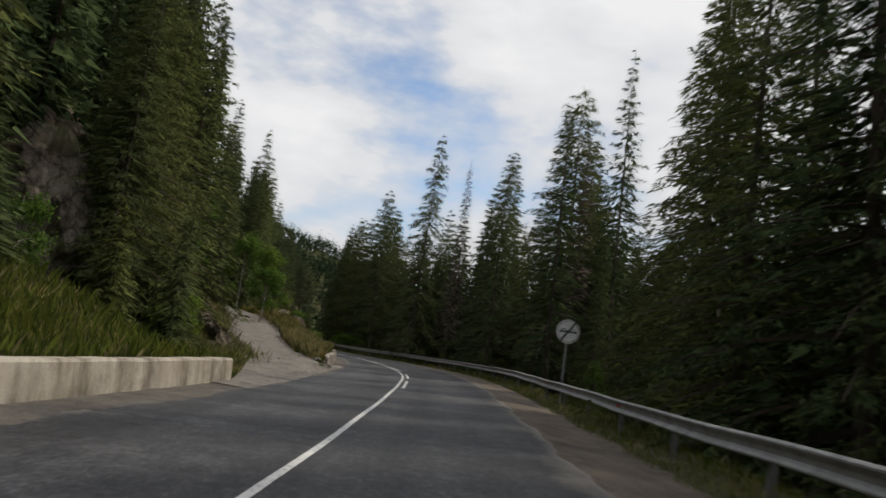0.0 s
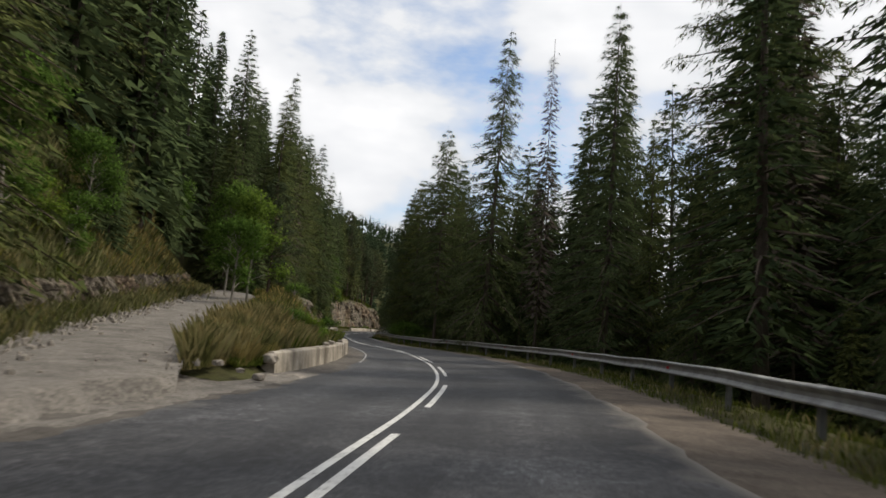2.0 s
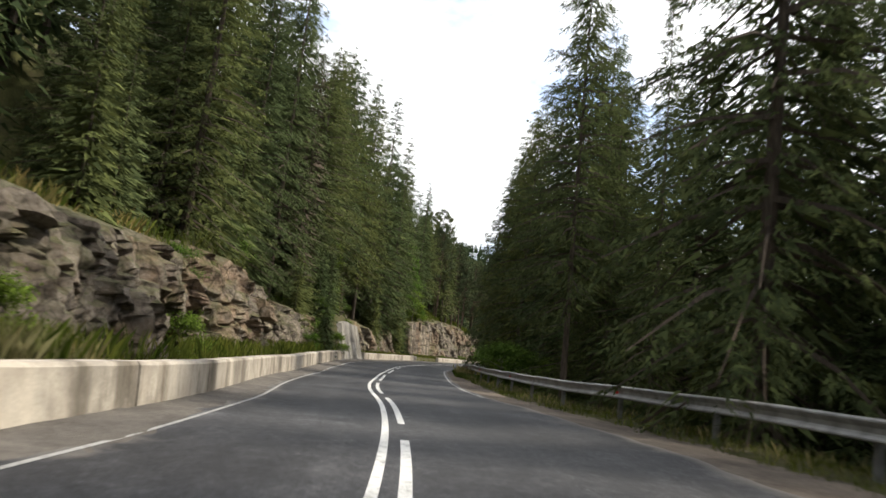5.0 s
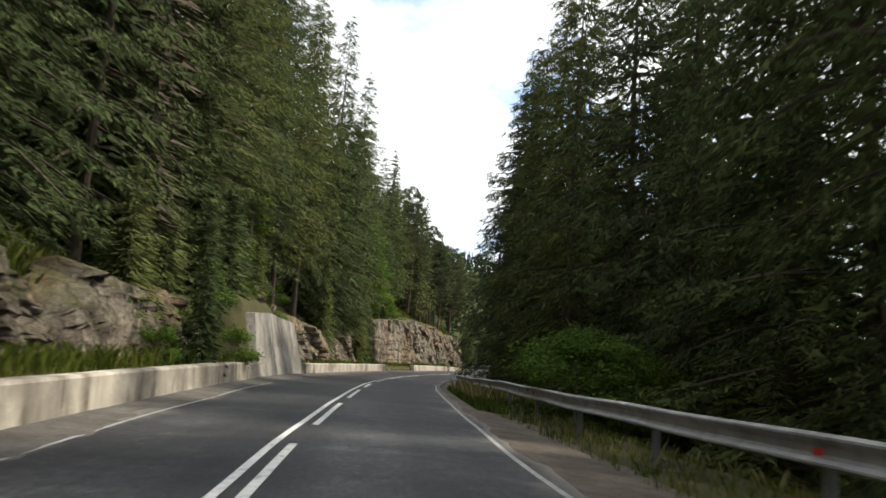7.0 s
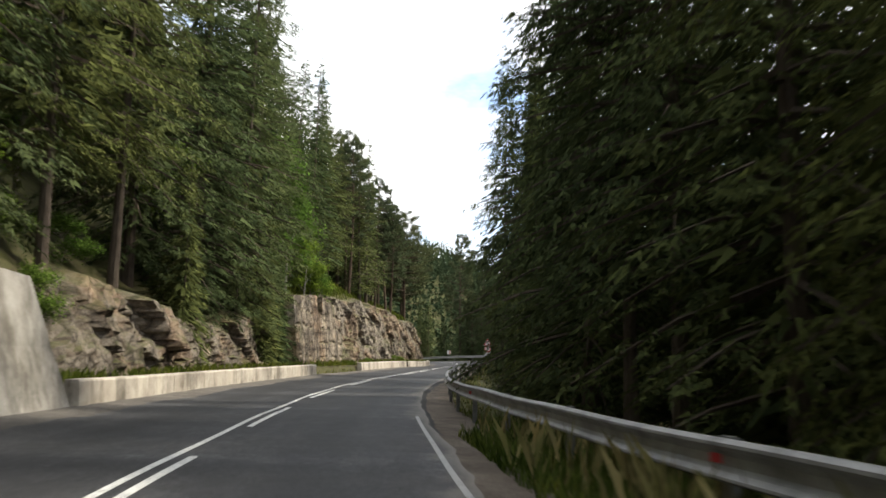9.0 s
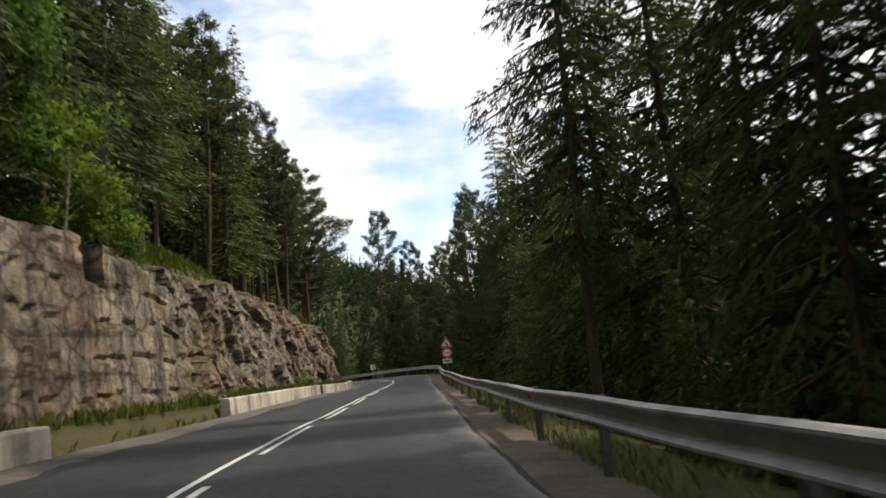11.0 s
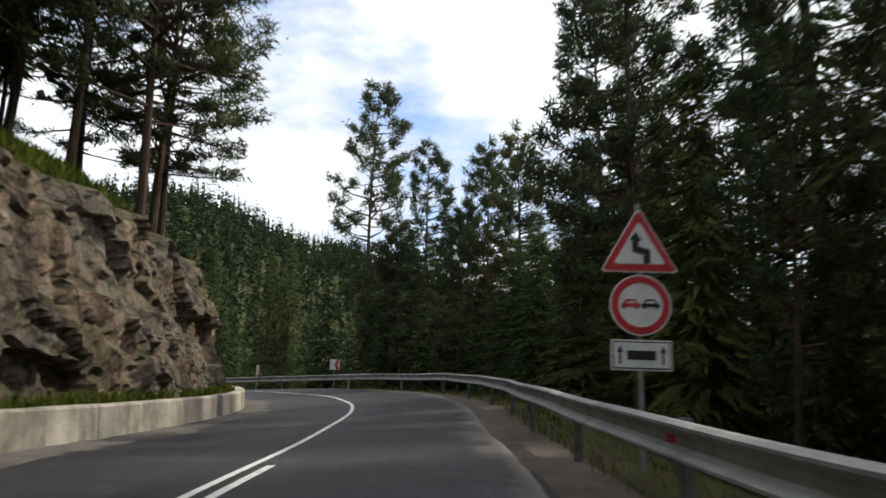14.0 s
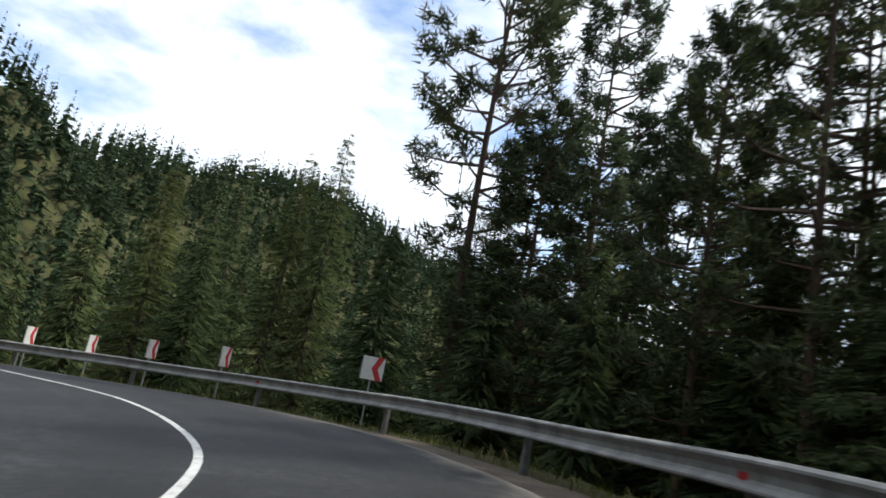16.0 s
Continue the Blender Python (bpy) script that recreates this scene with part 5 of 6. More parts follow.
def kind(key):
    if key in KINDS:
        return KINDS[key]
    made = {
        "spruce_a": lambda: conifer("spruce_tree", 20, 4.3, 0.02, 210, 54, 11, 0.40, 0.44, SPRUCE, BARK, 0.80),
        "spruce_b": lambda: conifer("spruce_tree", 20, 3.5, 0.05, 210, 52, 12, 0.36, 0.37, SPRUCE, BARK, 0.85),
        "spruce_c": lambda: conifer("spruce_tree", 20, 3.1, 0.10, 190, 36, 13, 0.36, 0.38, SPRUCE, BARK, 0.85, 0.22),
        "spruce_e": lambda: conifer("spruce_tree", 20, 4.4, 0.19, 170, 56, 23, 0.34, 0.43, SPRUCE, BARK, 0.62),
        "spruce_a_near": lambda: conifer("spruce_tree", 20, 4.3, 0.02, 190, 36, 11, 0.40, 0.50, SPRUCE, BARK, 0.80, 0.06, None, 6),
        "spruce_b_near": lambda: conifer("spruce_tree", 20, 3.5, 0.05, 190, 34, 12, 0.36, 0.44, SPRUCE, BARK, 0.85, 0.06, None, 6),
        "spruce_e_near": lambda: conifer("spruce_tree", 20, 4.4, 0.19, 160, 38, 23, 0.34, 0.52, SPRUCE, BARK, 0.62, 0.06, None, 6),
        "spruce_d": lambda: conifer("young_spruce_tree", 7, 2.0, 0.01, 90, 34, 14, 0.30, 0.28, SPRUCE, BARK),
        "pine_a": lambda: pine_tree("pine_tree", 18, 3.2, 0.34, 66, 15),
        "pine_b": lambda: pine_tree("pine_tree", 15, 3.0, 0.16, 56, 16),
        "pine_c": lambda: pine_tree("pine_tree", 16, 4.2, 0.20, 50, 26),
        "leafy_a": lambda: broadleaf("leafy_tree", 8, 2.6, 17),
        "bush_b": lambda: broadleaf("leafy_bush", 2.6, 1.5, 28, 0.065, 15000, 0.06),
        "bush_a": lambda: broadleaf("leafy_bush", 2.6, 1.5, 18, 0.10, 3600, 0.1),
        "dead_a": lambda: conifer("dead_tree", 17, 1.7, 0.15, 110, 3, 19, 0.30, 0.25, BARK, BARK, 0.6, 0.2, 0.06),
    }[key]()
    KINDS[key] = [made, False]
    return KINDS[key]


DEEP = []


def plant(key, x, y, h=1.0, wide=None, z=None, turn=None, label=""):
    """One tree of a kind at a place; h and wide scale its height and spread."""
    w = wide or h
    z = place(x, y) if z is None else z
    if key.endswith("_far"):
        DEEP.append((key, x, y, z, h, w))
        return None
    near_road = key in ("spruce_a", "spruce_b", "spruce_e") and abs(float(terrain(x, y)[2][0])) < 12.0
    rec = kind(key + "_near" if near_road else key)
    m = pose(x, y, z, random.uniform(-1.5, 1.5), random.uniform(-1.5, 1.5), random.uniform(0, 360) if turn is None else turn) @ Matrix.Diagonal((w, w, h, 1))
    if not rec[1]:
        rec[1] = True
        ob = rec[0]
        ob.matrix_basis = m
    else:
        ob = copy_thing(rec[0], Matrix.Identity(4))
        ob.matrix_basis = m
    lab, cat = LABELS[key]
    return tagged(ob, label or lab, cat, "trees beside the road" if cat == "tree" else "bushes beside the road")


taken_first = []
for key, x, y, h, w in (("leafy_a", -15.6, 56.5, .85, .8), ("leafy_a", -14.6, 52.4, .6, .7), ("leafy_a", -19.7, 62.4, 1.0, .9), ("pine_b", -15.6, 59.3, .5, .62)):
    taken_first.append((x, y))
    plant(key, x, y, h, w)
# trees that stand out, at their measured tips: x, y, top
for key, x, y, top, w in (
        ("spruce_b", -29.2, 95.2, 30.0, 0.95), ("spruce_b", -37.6, 132.3, 31.7, 1.3), ("spruce_e", -33.2, 109.0, 26.5, .9),
        ("spruce_a", -3.8, 72.9, 25.4, 0.95), ("spruce_b", 3.7, 55.2, 18.9, 0.9), ("spruce_c", 6.4, 39.1, 17.9, 1.0), ("dead_a", 8.2, 42.0, 16.4, 1.0),
        ("spruce_e", -9.6, 87.4, 22.0, 0.72), ("spruce_a", 12.4, 31.5, 25.0, 1.0), ("spruce_a", 11.6, 26.0, 24.0, 1.0), ("spruce_b", 12.5, 20.5, 23.0, 1.1), ("spruce_e", -15.8, 108.0, 21.0, .85), ("spruce_e", -13.2, 103.5, 21.0, .9), ("spruce_e", -18.3, 116.5, 20.5, .85), ("spruce_e", -9.4, 96.5, 21.0, .9), ("spruce_a", 4.6, 65.3, 22.5, 1.1), ("spruce_a", 8.5, 64.7, 18.5, 1.0), ("spruce_e", 8.4, 46.0, 22.0, 1.0), ("spruce_a", 2.8, 70.0, 20.0, 1.0), ("spruce_a", 10.5, 52.0, 20.0, 1.1), ("spruce_c", 9.8, 38.5, 22.0, .9), ("spruce_e", -34.6, 114.0, 28.0, .95), ("spruce_e", -36.6, 121.4, 27.0, .9), ("spruce_e", -37.0, 125.5, 29.0, .9), ("spruce_e", -33.8, 109.5, 25.0, .9), ("spruce_a", -37.6, 131.8, 22.0, .75), ("spruce_a", -38.6, 136.2, 22.0, .75), ("spruce_d", -35.8, 128.6, 9.0, .8), ("spruce_d", -37.2, 139.0, 8.5, .8), ("spruce_a", -38.4, 219.4, 8.4, .75), ("spruce_d", -41.2, 219.6, 7.6, 1.3), ("spruce_d", -36.8, 215.6, 6.8, 1.1), ("spruce_d", -30.0, 213.6, 6.5, 1.3), ("spruce_d", -29.0, 217.4, 7.4, 1.4), ("spruce_d", -30.8, 210.6, 5.8, 1.2), ("spruce_a", -27.6, 222.5, 9.5, .8), ("spruce_d", -32.8, 216.0, 6.4, 1.3), ("spruce_a", -11.4, 101.6, 22.0, 1.0), ("spruce_a", -10.6, 108.5, 23.0, 1.0), ("spruce_a", -37.5, 118.0, 31.0, 1.0), ("spruce_b", -45.6, 220.2, 9.9, .6), ("spruce_b", -44.0, 220.4, 10.9, .6), ("spruce_b", -50.5, 220.0, 8.6, .65), ("spruce_b", -57.0, 234.0, 13.0, .8), ("spruce_d", -48.8, 220.4, 6.8, 1.1), ("spruce_d", -54.5, 221.4, 6.5, 1.2), ("pine_b", -28.5, 212.3, 16.0, 1.0), ("pine_b", -25.0, 209.8, 13.3, .95), ("spruce_a", -21.6, 207.0, 18.0, 1.0), ("pine_b", -32.0, 211.0, 11.0, .7), ("pine_b", -27.2, 189.0, 14.5, .9), ("pine_b", -26.0, 193.8, 17.0, 1.0), ("spruce_a", -23.3, 188.0, 19.0, 1.0), ("spruce_a", -22, 181, 9.5, 1.0), ("spruce_a", -22.5, 199, 9, 1.0), ("spruce_b", -20.2, 125.0, 17.0, .85), ("spruce_a", -21.5, 149.0, 21.0, 1.0), ("spruce_a", -22.8, 153.6, 19.0, .85), ("spruce_a", 9.5, 12.0, 20.0, 1.15), ("spruce_a", 8.6, 16.5, 17.0, 1.0), ("spruce_a", 12.5, 14.0, 22.0, 1.2), ("spruce_a", 11.0, 8.5, 22.0, 1.1), ("spruce_a", -29.2, 205.0, 8.0, .7), ("spruce_a", -28.2, 210.0, 10.0, .8), ("spruce_a", -30.4, 215.5, 9.5, .8), ("spruce_a", -26.0, 205.5, 10.0, .8), ("spruce_a", -24.8, 209.0, 11.0, .9), ("spruce_a", 0.6, 75.5, 17.0, 1.0), ("spruce_a", -1.2, 80.5, 18.5, 1.0), ("spruce_a", 3.4, 80.0, 19.0, 1.1), ("spruce_a", 6.0, 72.0, 18.0, 1.1), ("pine_b", -36.0, 217.0, 11.0, 1.0), ("pine_b", -34.6, 215.2, 9.5, .9), ("pine_b", -33.0, 219.0, 12.0, 1.0), ("pine_b", -31.4, 221.5, 12.5, 1.0), ("pine_b", -36.6, 221.5, 12.0, 1.0), ("spruce_a", -33.8, 223.5, 11.0, .8), ("spruce_a", -22.4, 157.5, 8.5, 0.8), ("spruce_a", -23.4, 161, 7.5, .9), ("spruce_a", -20.0, 161.5, 8.0, 0.9), ("spruce_b", -19.0, 155.0, 19.0, 1.1), ("spruce_a", -26.2, 192.4, 7, .8), ("spruce_a", -25.6, 197.5, 12.0, .85), ("spruce_a", -25.2, 202.5, 12.0, .85), ("spruce_d", -27.6, 195.0, 7.0, 1.2), ("spruce_d", -27.4, 200.0, 7.0, 1.3), ("spruce_d", -27.8, 204.5, 7.0, 1.3), ("spruce_a", -27.0, 207.5, 10.0, .8), ("spruce_d", -29.6, 207.6, 6.0, 1.2),
        ("spruce_b", -25.2, 169.2, 14.6, 0.75), ("pine_a", -38.2, 218.8, 21.6, 1.1), ("pine_a", -34.2, 219.0, 17.4, 0.9), ("pine_b", -30.6, 220.0, 16.8, 0.9),
        ("pine_a", -40.6, 180.5, 18.2, 0.8), ("pine_c", -42.0, 193.6, 20.5, 1.1), ("pine_c", -42.9, 196.3, 19.5, 1.05), ("pine_a", -43.6, 198.8, 17.5, 1.0), ("spruce_e", -30.6, 97.6, 20.0, .8), ("spruce_d", -29.0, 103.2, 7.5, .8), ("spruce_e", -31.0, 103.5, 22.0, .85), ("pine_a", -42.0, 184.0, 20.0, 0.9), ("pine_c", -44.4, 189.0, 21.0, 1.0), ("pine_c", -46.6, 197.6, 19.0, 1.0), ("pine_a", -43.6, 192.0, 19.5, .9), ("pine_a", -46.5, 193.0, 21, .9), ("dead_a", 0.2, 62.0, 20.0, 1.0),
        ("spruce_b", -38.4, 128.4, 31.9, 1.1), ("spruce_e", -19.1, 118.0, 19.0, .8), ("spruce_b", -19.9, 121.6, 22.0, 1.1), ("spruce_e", -24.6, 147.2, 22.0, .62), 
        ("spruce_c", -41.6, 174.0, 25.0, .9), ("spruce_e", -22.8, 182.4, 20.0, .8), ("spruce_a", -21.4, 174.4, 17.0, .9), ("spruce_a", -20.4, 178.6, 19.0, 1.0), ("spruce_a", -21, 186.4, 13, 1.0), ("spruce_c", -40.9, 169.5, 20.0, .9), ("pine_b", -26.4, 197.3, 18.0, 1.0), 
        ("pine_b", -28.4, 211.9, 14.4, .75), ("pine_b", -30.4, 208.6, 13.8, .85), ("spruce_b", -17.0, 113.6, 22.0, 1.0), ("dead_a", -28.6, 97.0, 21.0, 1.3), ("spruce_b", -52.5, 228.5, 12.2, .6), ("spruce_b", -37.6, 136.6, 27.5, 1.15), ("spruce_e", -39.4, 141.5, 25.0, 1.0), ("spruce_b", -41.2, 152.0, 24.5, .9), ("spruce_e", -41.6, 160.0, 22.5, .85), ("spruce_a", -23.2, 166.8, 13.0, .55)):
    taken_first.append((x, y))
    z0 = place(x, y)
    base_h = {"spruce_a": 20, "spruce_b": 20, "spruce_c": 20, "spruce_e": 20, "spruce_d": 7, "pine_a": 18, "pine_b": 15, "pine_c": 16, "dead_a": 17}[key]
    plant(key, x, y, (top - z0) / base_h, w, z0)

rt = np.random.RandomState(5)
taken = list(taken_first) + [(-5.5 - 9.0 * f, 10.5 + 11.0 * f) for f in np.linspace(0, 1, 10)] + [(x + a, y + 1.0 + b) for x, y, _ in CHEV for a in (-1.2, 0, 1.2) for b in (0, 1.0)] + [(-13.5, 97.0), (-12.8, 99.0), (-12.2, 95.0), (-11.5, 97.5), (-13.8, 94.5), (-12.0, 92.5)]


def free(x, y, gap):
    return all((x - a) ** 2 + (y - b) ** 2 > gap * gap for a, b in taken)


# wooded slope on the right
s = st(-26)
while s < S_END - 6:
    for lane, (lo, hi) in enumerate(((3.6, 5.0), (5.8, 8.5), (9.5, 12.5), (13.5, 18.0), (19.0, 26.0))):
        e = rt.uniform(lo, hi)
        ss = s + rt.uniform(-1.2, 1.2)
        p = road_point(ss, at_st(W_RIGHT, ss) + at_st(G_OFF, ss) + e)
        past = ss > st(186)
        if past and ss < st(199) + 11 and lane > 0 or ss > st(199) + 11 and lane > 2:
            continue
        if past and (lane == 0 and rt.uniform() < 0.45 or lane >= 2 and rt.uniform() < 0.5):
            continue
        short = st(12) < ss < st(46)
        if not free(p[0], p[1], 2.0):
            continue
        taken.append((p[0], p[1]))
        if past:
            key = "spruce_d" if lane == 0 else rt.choice(["pine_b", "spruce_d"], p=[.45, .55]) if lane < 2 else "pine_far"
            hh = rt.uniform(.75, 1.15)
            if ss > st(199) + 11:
                key, hh = "spruce_d", rt.uniform(.8, 1.3)
        elif ss > st(150):
            key = rt.choice(["spruce_a", "spruce_b", "pine_b", "spruce_d"], p=[.3, .2, .3, .2])
            hh = rt.uniform(.6, .85)
        else:
            key = rt.choice(["spruce_a", "spruce_b", "spruce_c", "spruce_d"], p=[.45, .25, .12, .18])
            hh = rt.uniform(.72, 1.0) if ss > st(44) else rt.uniform(.5, .8)
            if lane == 0:
                hh *= 0.85
            if short and lane < 4:
                hh = rt.uniform(.44, .62) + 0.04 * lane
        if st(82) < ss < st(152):
            hh = max(hh, rt.uniform(.85, 1.05))
        low = st(163) < ss < st(169)
        if low and lane < 3:
            key, hh = "spruce_d", rt.uniform(1.0, 1.35)
        elif low:
            hh = rt.uniform(.8, .95)
        if lane >= 2 and not past and not (low and lane < 3):
            key = "spruce_far"
        plant(key, p[0], p[1], hh * (1.2 if key == "spruce_d" else 1), (0.62 * hh if lane == 0 and not past else 1.25 * hh if lane > 0 and ss < st(96) else None) if key != "spruce_d" else 1.0 * hh)
    s += 3.3 if s < st(180) else 2.4

# the wood outside the bend, dense and dark low down
for k in range(900):
    x, y = rt.uniform(-41, -8), rt.uniform(182, 250)
    z0, s0, u0 = terrain(x, y)
    e = u0[0] - at_st(W_RIGHT, s0[0]) - at_st(G_OFF, s0[0])
    if e < 2.6 or not free(x, y, 2.2 if e < 9 else 2.8) or e > 40:
        continue
    taken.append((x, y))
    if e > 13:
        plant("pine_far" if rt.uniform() < .35 else "spruce_far", x, y, rt.uniform(.6, .85), rt.uniform(.9, 1.15))
    elif x < -30:
        key = rt.choice(["spruce_d", "pine_b"], p=[.80, .20])
        plant(key, x, y, rt.uniform(.65, .85))
    else:
        key = rt.choice(["pine_b", "spruce_d"], p=[.45, .55])
        h = rt.uniform(.75, 1.05)
        plant(key, x, y, h * (1.15 if key == "spruce_d" else 1), None if key != "spruce_d" else rt.uniform(1.1, 1.4))

for k in range(420):
    # young spruce filling the wood behind the bend's rail
    x, y = rt.uniform(-37, -12), rt.uniform(196, 232)
    z0, s0, u0 = terrain(x, y)
    e = u0[0] - at_st(W_RIGHT, s0[0]) - at_st(G_OFF, s0[0])
    if 3.0 < e < 14 and free(x, y, 1.7):
        taken.append((x, y))
        plant("spruce_d", x, y, rt.uniform(.9, 1.35), rt.uniform(1.0, 1.35))

# wooded slope on the left
s = st(-22)
while s < S_END - 10:
    for lane, (lo, hi) in enumerate(((4.2, 6.0), (7.5, 11.0), (12.5, 17.0), (19.0, 27.0))):
        if lane == 3 and rt.uniform() < 0.3:
            continue
        ss = s + rt.uniform(-1.4, 1.4)
        d = rt.uniform(lo, hi)
        if ss > st(183) and ss < st(199) + 40:
            continue
        p = road_point(ss, -at_st(W_LEFT, ss) - d)
        if min(np.hypot(TRACK[:, 0] - p[0], TRACK[:, 1] - p[1])) < (5.0 if p[1] < 56 else 3.3) or not free(p[0], p[1], 2.0):
            continue
        if 17 < p[1] < 80 and p[0] > np.interp(p[1], TRACK[:, 1], TRACK[:, 0]) or 11 < p[1] < 25 and d < 8.5:
            continue
        taken.append((p[0], p[1]))
        if ss > st(152):
            key = rt.choice(["pine_a", "pine_b", "spruce_c"], p=[.55, .1, .35])
            hh = rt.uniform(.8, 1.1)
        elif ss > st(118):
            key = rt.choice(["spruce_a", "spruce_b", "leafy_a", "pine_a"], p=[.4, .2, .2, .2])
            hh = rt.uniform(.6, .85)
        else:
            key = rt.choice(["spruce_a", "spruce_b", "spruce_d", "leafy_a"], p=[.47, .32, .17, .04] if ss > st(45) else [.5, .33, .17, 0])
            hh = rt.uniform(.65, .95) if ss < st(45) else rt.uniform(.85, 1.12)
        if lane >= 2:
            key = "spruce_far" if ss < st(140) else "pine_far"
        plant(key, p[0], p[1], hh * (1.3 if key in ("spruce_d", "leafy_a") else 1))
    s += 3.8

# low growth: dark young spruce behind the rail, bushes on the bank
s = st(-6)
while s < st(199) + 34:
    e = rt.uniform(2.9, 4.4)
    p = road_point(s, at_st(W_RIGHT, s) + at_st(G_OFF, s) + e)
    if free(p[0], p[1], 1.2):
        plant(rt.choice(["spruce_d", "bush_a"], p=[.8, .2]), p[0], p[1], rt.uniform(.35, .62), rt.uniform(.42, .58))
    s += rt.uniform(2.2, 4.4)
s = st(-6)
while s < st(150):
    d = rt.uniform(2.2, 6.5)
    p = road_point(s, -at_st(W_LEFT, s) - d)
    if min(np.hypot(TRACK[:, 0] - p[0], TRACK[:, 1] - p[1])) > (4.8 if p[1] < 56 else 3.2) and not (17 < p[1] < 62 and p[0] > np.interp(p[1], TRACK[:, 1], TRACK[:, 0])):
        plant(rt.choice(["spruce_d", "bush_a", "leafy_a"], p=[.35, .45, .2] if p[1] > 38 else [.55, .45, 0]), p[0], p[1], rt.uniform(.45, .85), rt.uniform(.6, .9))
    s += rt.uniform(2.0, 4.5)
plant("bush_b", -14.5, 97.4, .95, 1.6, label="large bright green bush leaning over the guard rail")
plant("bush_b", -13.2, 99.8, 1.05, 1.6, label="large bright green bush leaning over the guard rail")
plant("bush_a", -15.5, 103.0, 0.8, 1.1)
for k in range(320):
    # dark wood behind the pines above the rock face
    x, y = rt.uniform(-66, -41), rt.uniform(148, 202)
    if free(x, y, 2.3) and terrain(x, y)[2][0] < -9.8 - 0.25 * max(0, y - 186):
        taken.append((x, y))
        plant("spruce_far" if rt.uniform() < .6 else "pine_far", x, y, rt.uniform(.6, .9))
for x, y, h, key in ((-25.8, 97.2, .55, "spruce_d"), (-26.6, 100.6, .6, "bush_a"), (-25.5, 94.6, .5, "bush_a")):
    plant(key, x, y, h)
for x, y, h, key in ((-29.0, 96.5, .9, "spruce_d"), (-30.2, 99.2, 1.0, "spruce_d"), (-28.6, 101.2, .8, "bush_a"), (-31.2, 102.6, 1.1, "spruce_d"), (-29.8, 93.6, 1.1, "spruce_d"), (-27.9, 98.4, .8, "bush_a"),
                     (-32.0, 97.5, 1.0, "leafy_a"), (-33.5, 101.0, 1.1, "spruce_d"), (-33.0, 105.5, 1.0, "spruce_d"), (-35.0, 109.0, 1.1, "leafy_a"), (-38.6, 131.0, .9, "leafy_a")):
    plant(key, x, y, h)
plant("leafy_a", -39.4, 152.0, 0.5, 0.6, 4.2, label="light green leafy shrub on top of the rock face")
for x, y, h in ((-39.0, 143.0, 1.3), (-38.9, 146.0, 1.0), (-38.9, 149.6, .75), (-38.9, 152.6, .5), (-41.5, 149.5, 1.4)):
    plant("leafy_a", x, y, h)
for x, y, h in ((-8.4, 47.5, .35), (-9.6, 50.2, .5), (-10.4, 54.0, .4), (-11.0, 57.5, .55), (-13.0, 60.5, .5), (-9.0, 52.3, .3), (-12.4, 55.2, .6), (-7.6, 44.6, .3), (-8.9, 45.6, .45), (-14.2, 64.0, .5), (-17.0, 71.5, .5)):
    plant("bush_a", x, y, h, h * rt.uniform(.8, 1.2), label="low green shrub in the dry grass above the wall")
for x, y, h in ((-38.05, 173.4, .35), (-38.2, 176.6, .3), (-37.2, 160.5, .25)):
    plant("bush_a", x, y, h, h * 1.3, label="green weeds hanging over the low wall")
for x, y, h, key in ((-26.5, 76.5, .7, "spruce_a"), (-28.6, 79.2, .8, "spruce_b"), (-30.8, 80.6, .7, "spruce_a"), (-29.4, 84.0, .8, "spruce_a"), (-33.4, 84.6, .8, "spruce_b"), (-25.2, 79.6, .7, "spruce_b"), (-23.2, 75.2, 1.0, "spruce_d"), (-38.4, 143.2, .9, "spruce_d"), (-38.0, 140.8, .9, "spruce_d"), (-39.8, 145.0, 1.0, "spruce_d")):
    plant(key, x, y, h)
plant("bush_a", 5.5, 20.2, 0.72, 0.30, label="small light green bush beside the traffic sign")

for k in range(2, len(TRACK) - 4, 3):
    for d, keys in ((rt.uniform(4.8, 6.2), ["spruce_d", "leafy_a", "bush_a", "spruce_d"]), (rt.uniform(7.2, 9), ["spruce_a", "spruce_b", "leafy_a"]), (rt.uniform(11, 15), ["spruce_far"])):
        d += max(0, 1.6 - 0.26 * k)
        x, y = TRACK[k, 0] - tt[k, 1] * d, TRACK[k, 1] + tt[k, 0] * d
        key = rt.choice(keys)
        if free(x, y, 1.8):
            plant("spruce_d" if key == "leafy_a" and k < 16 else key, x, y, rt.uniform(.6, .9))

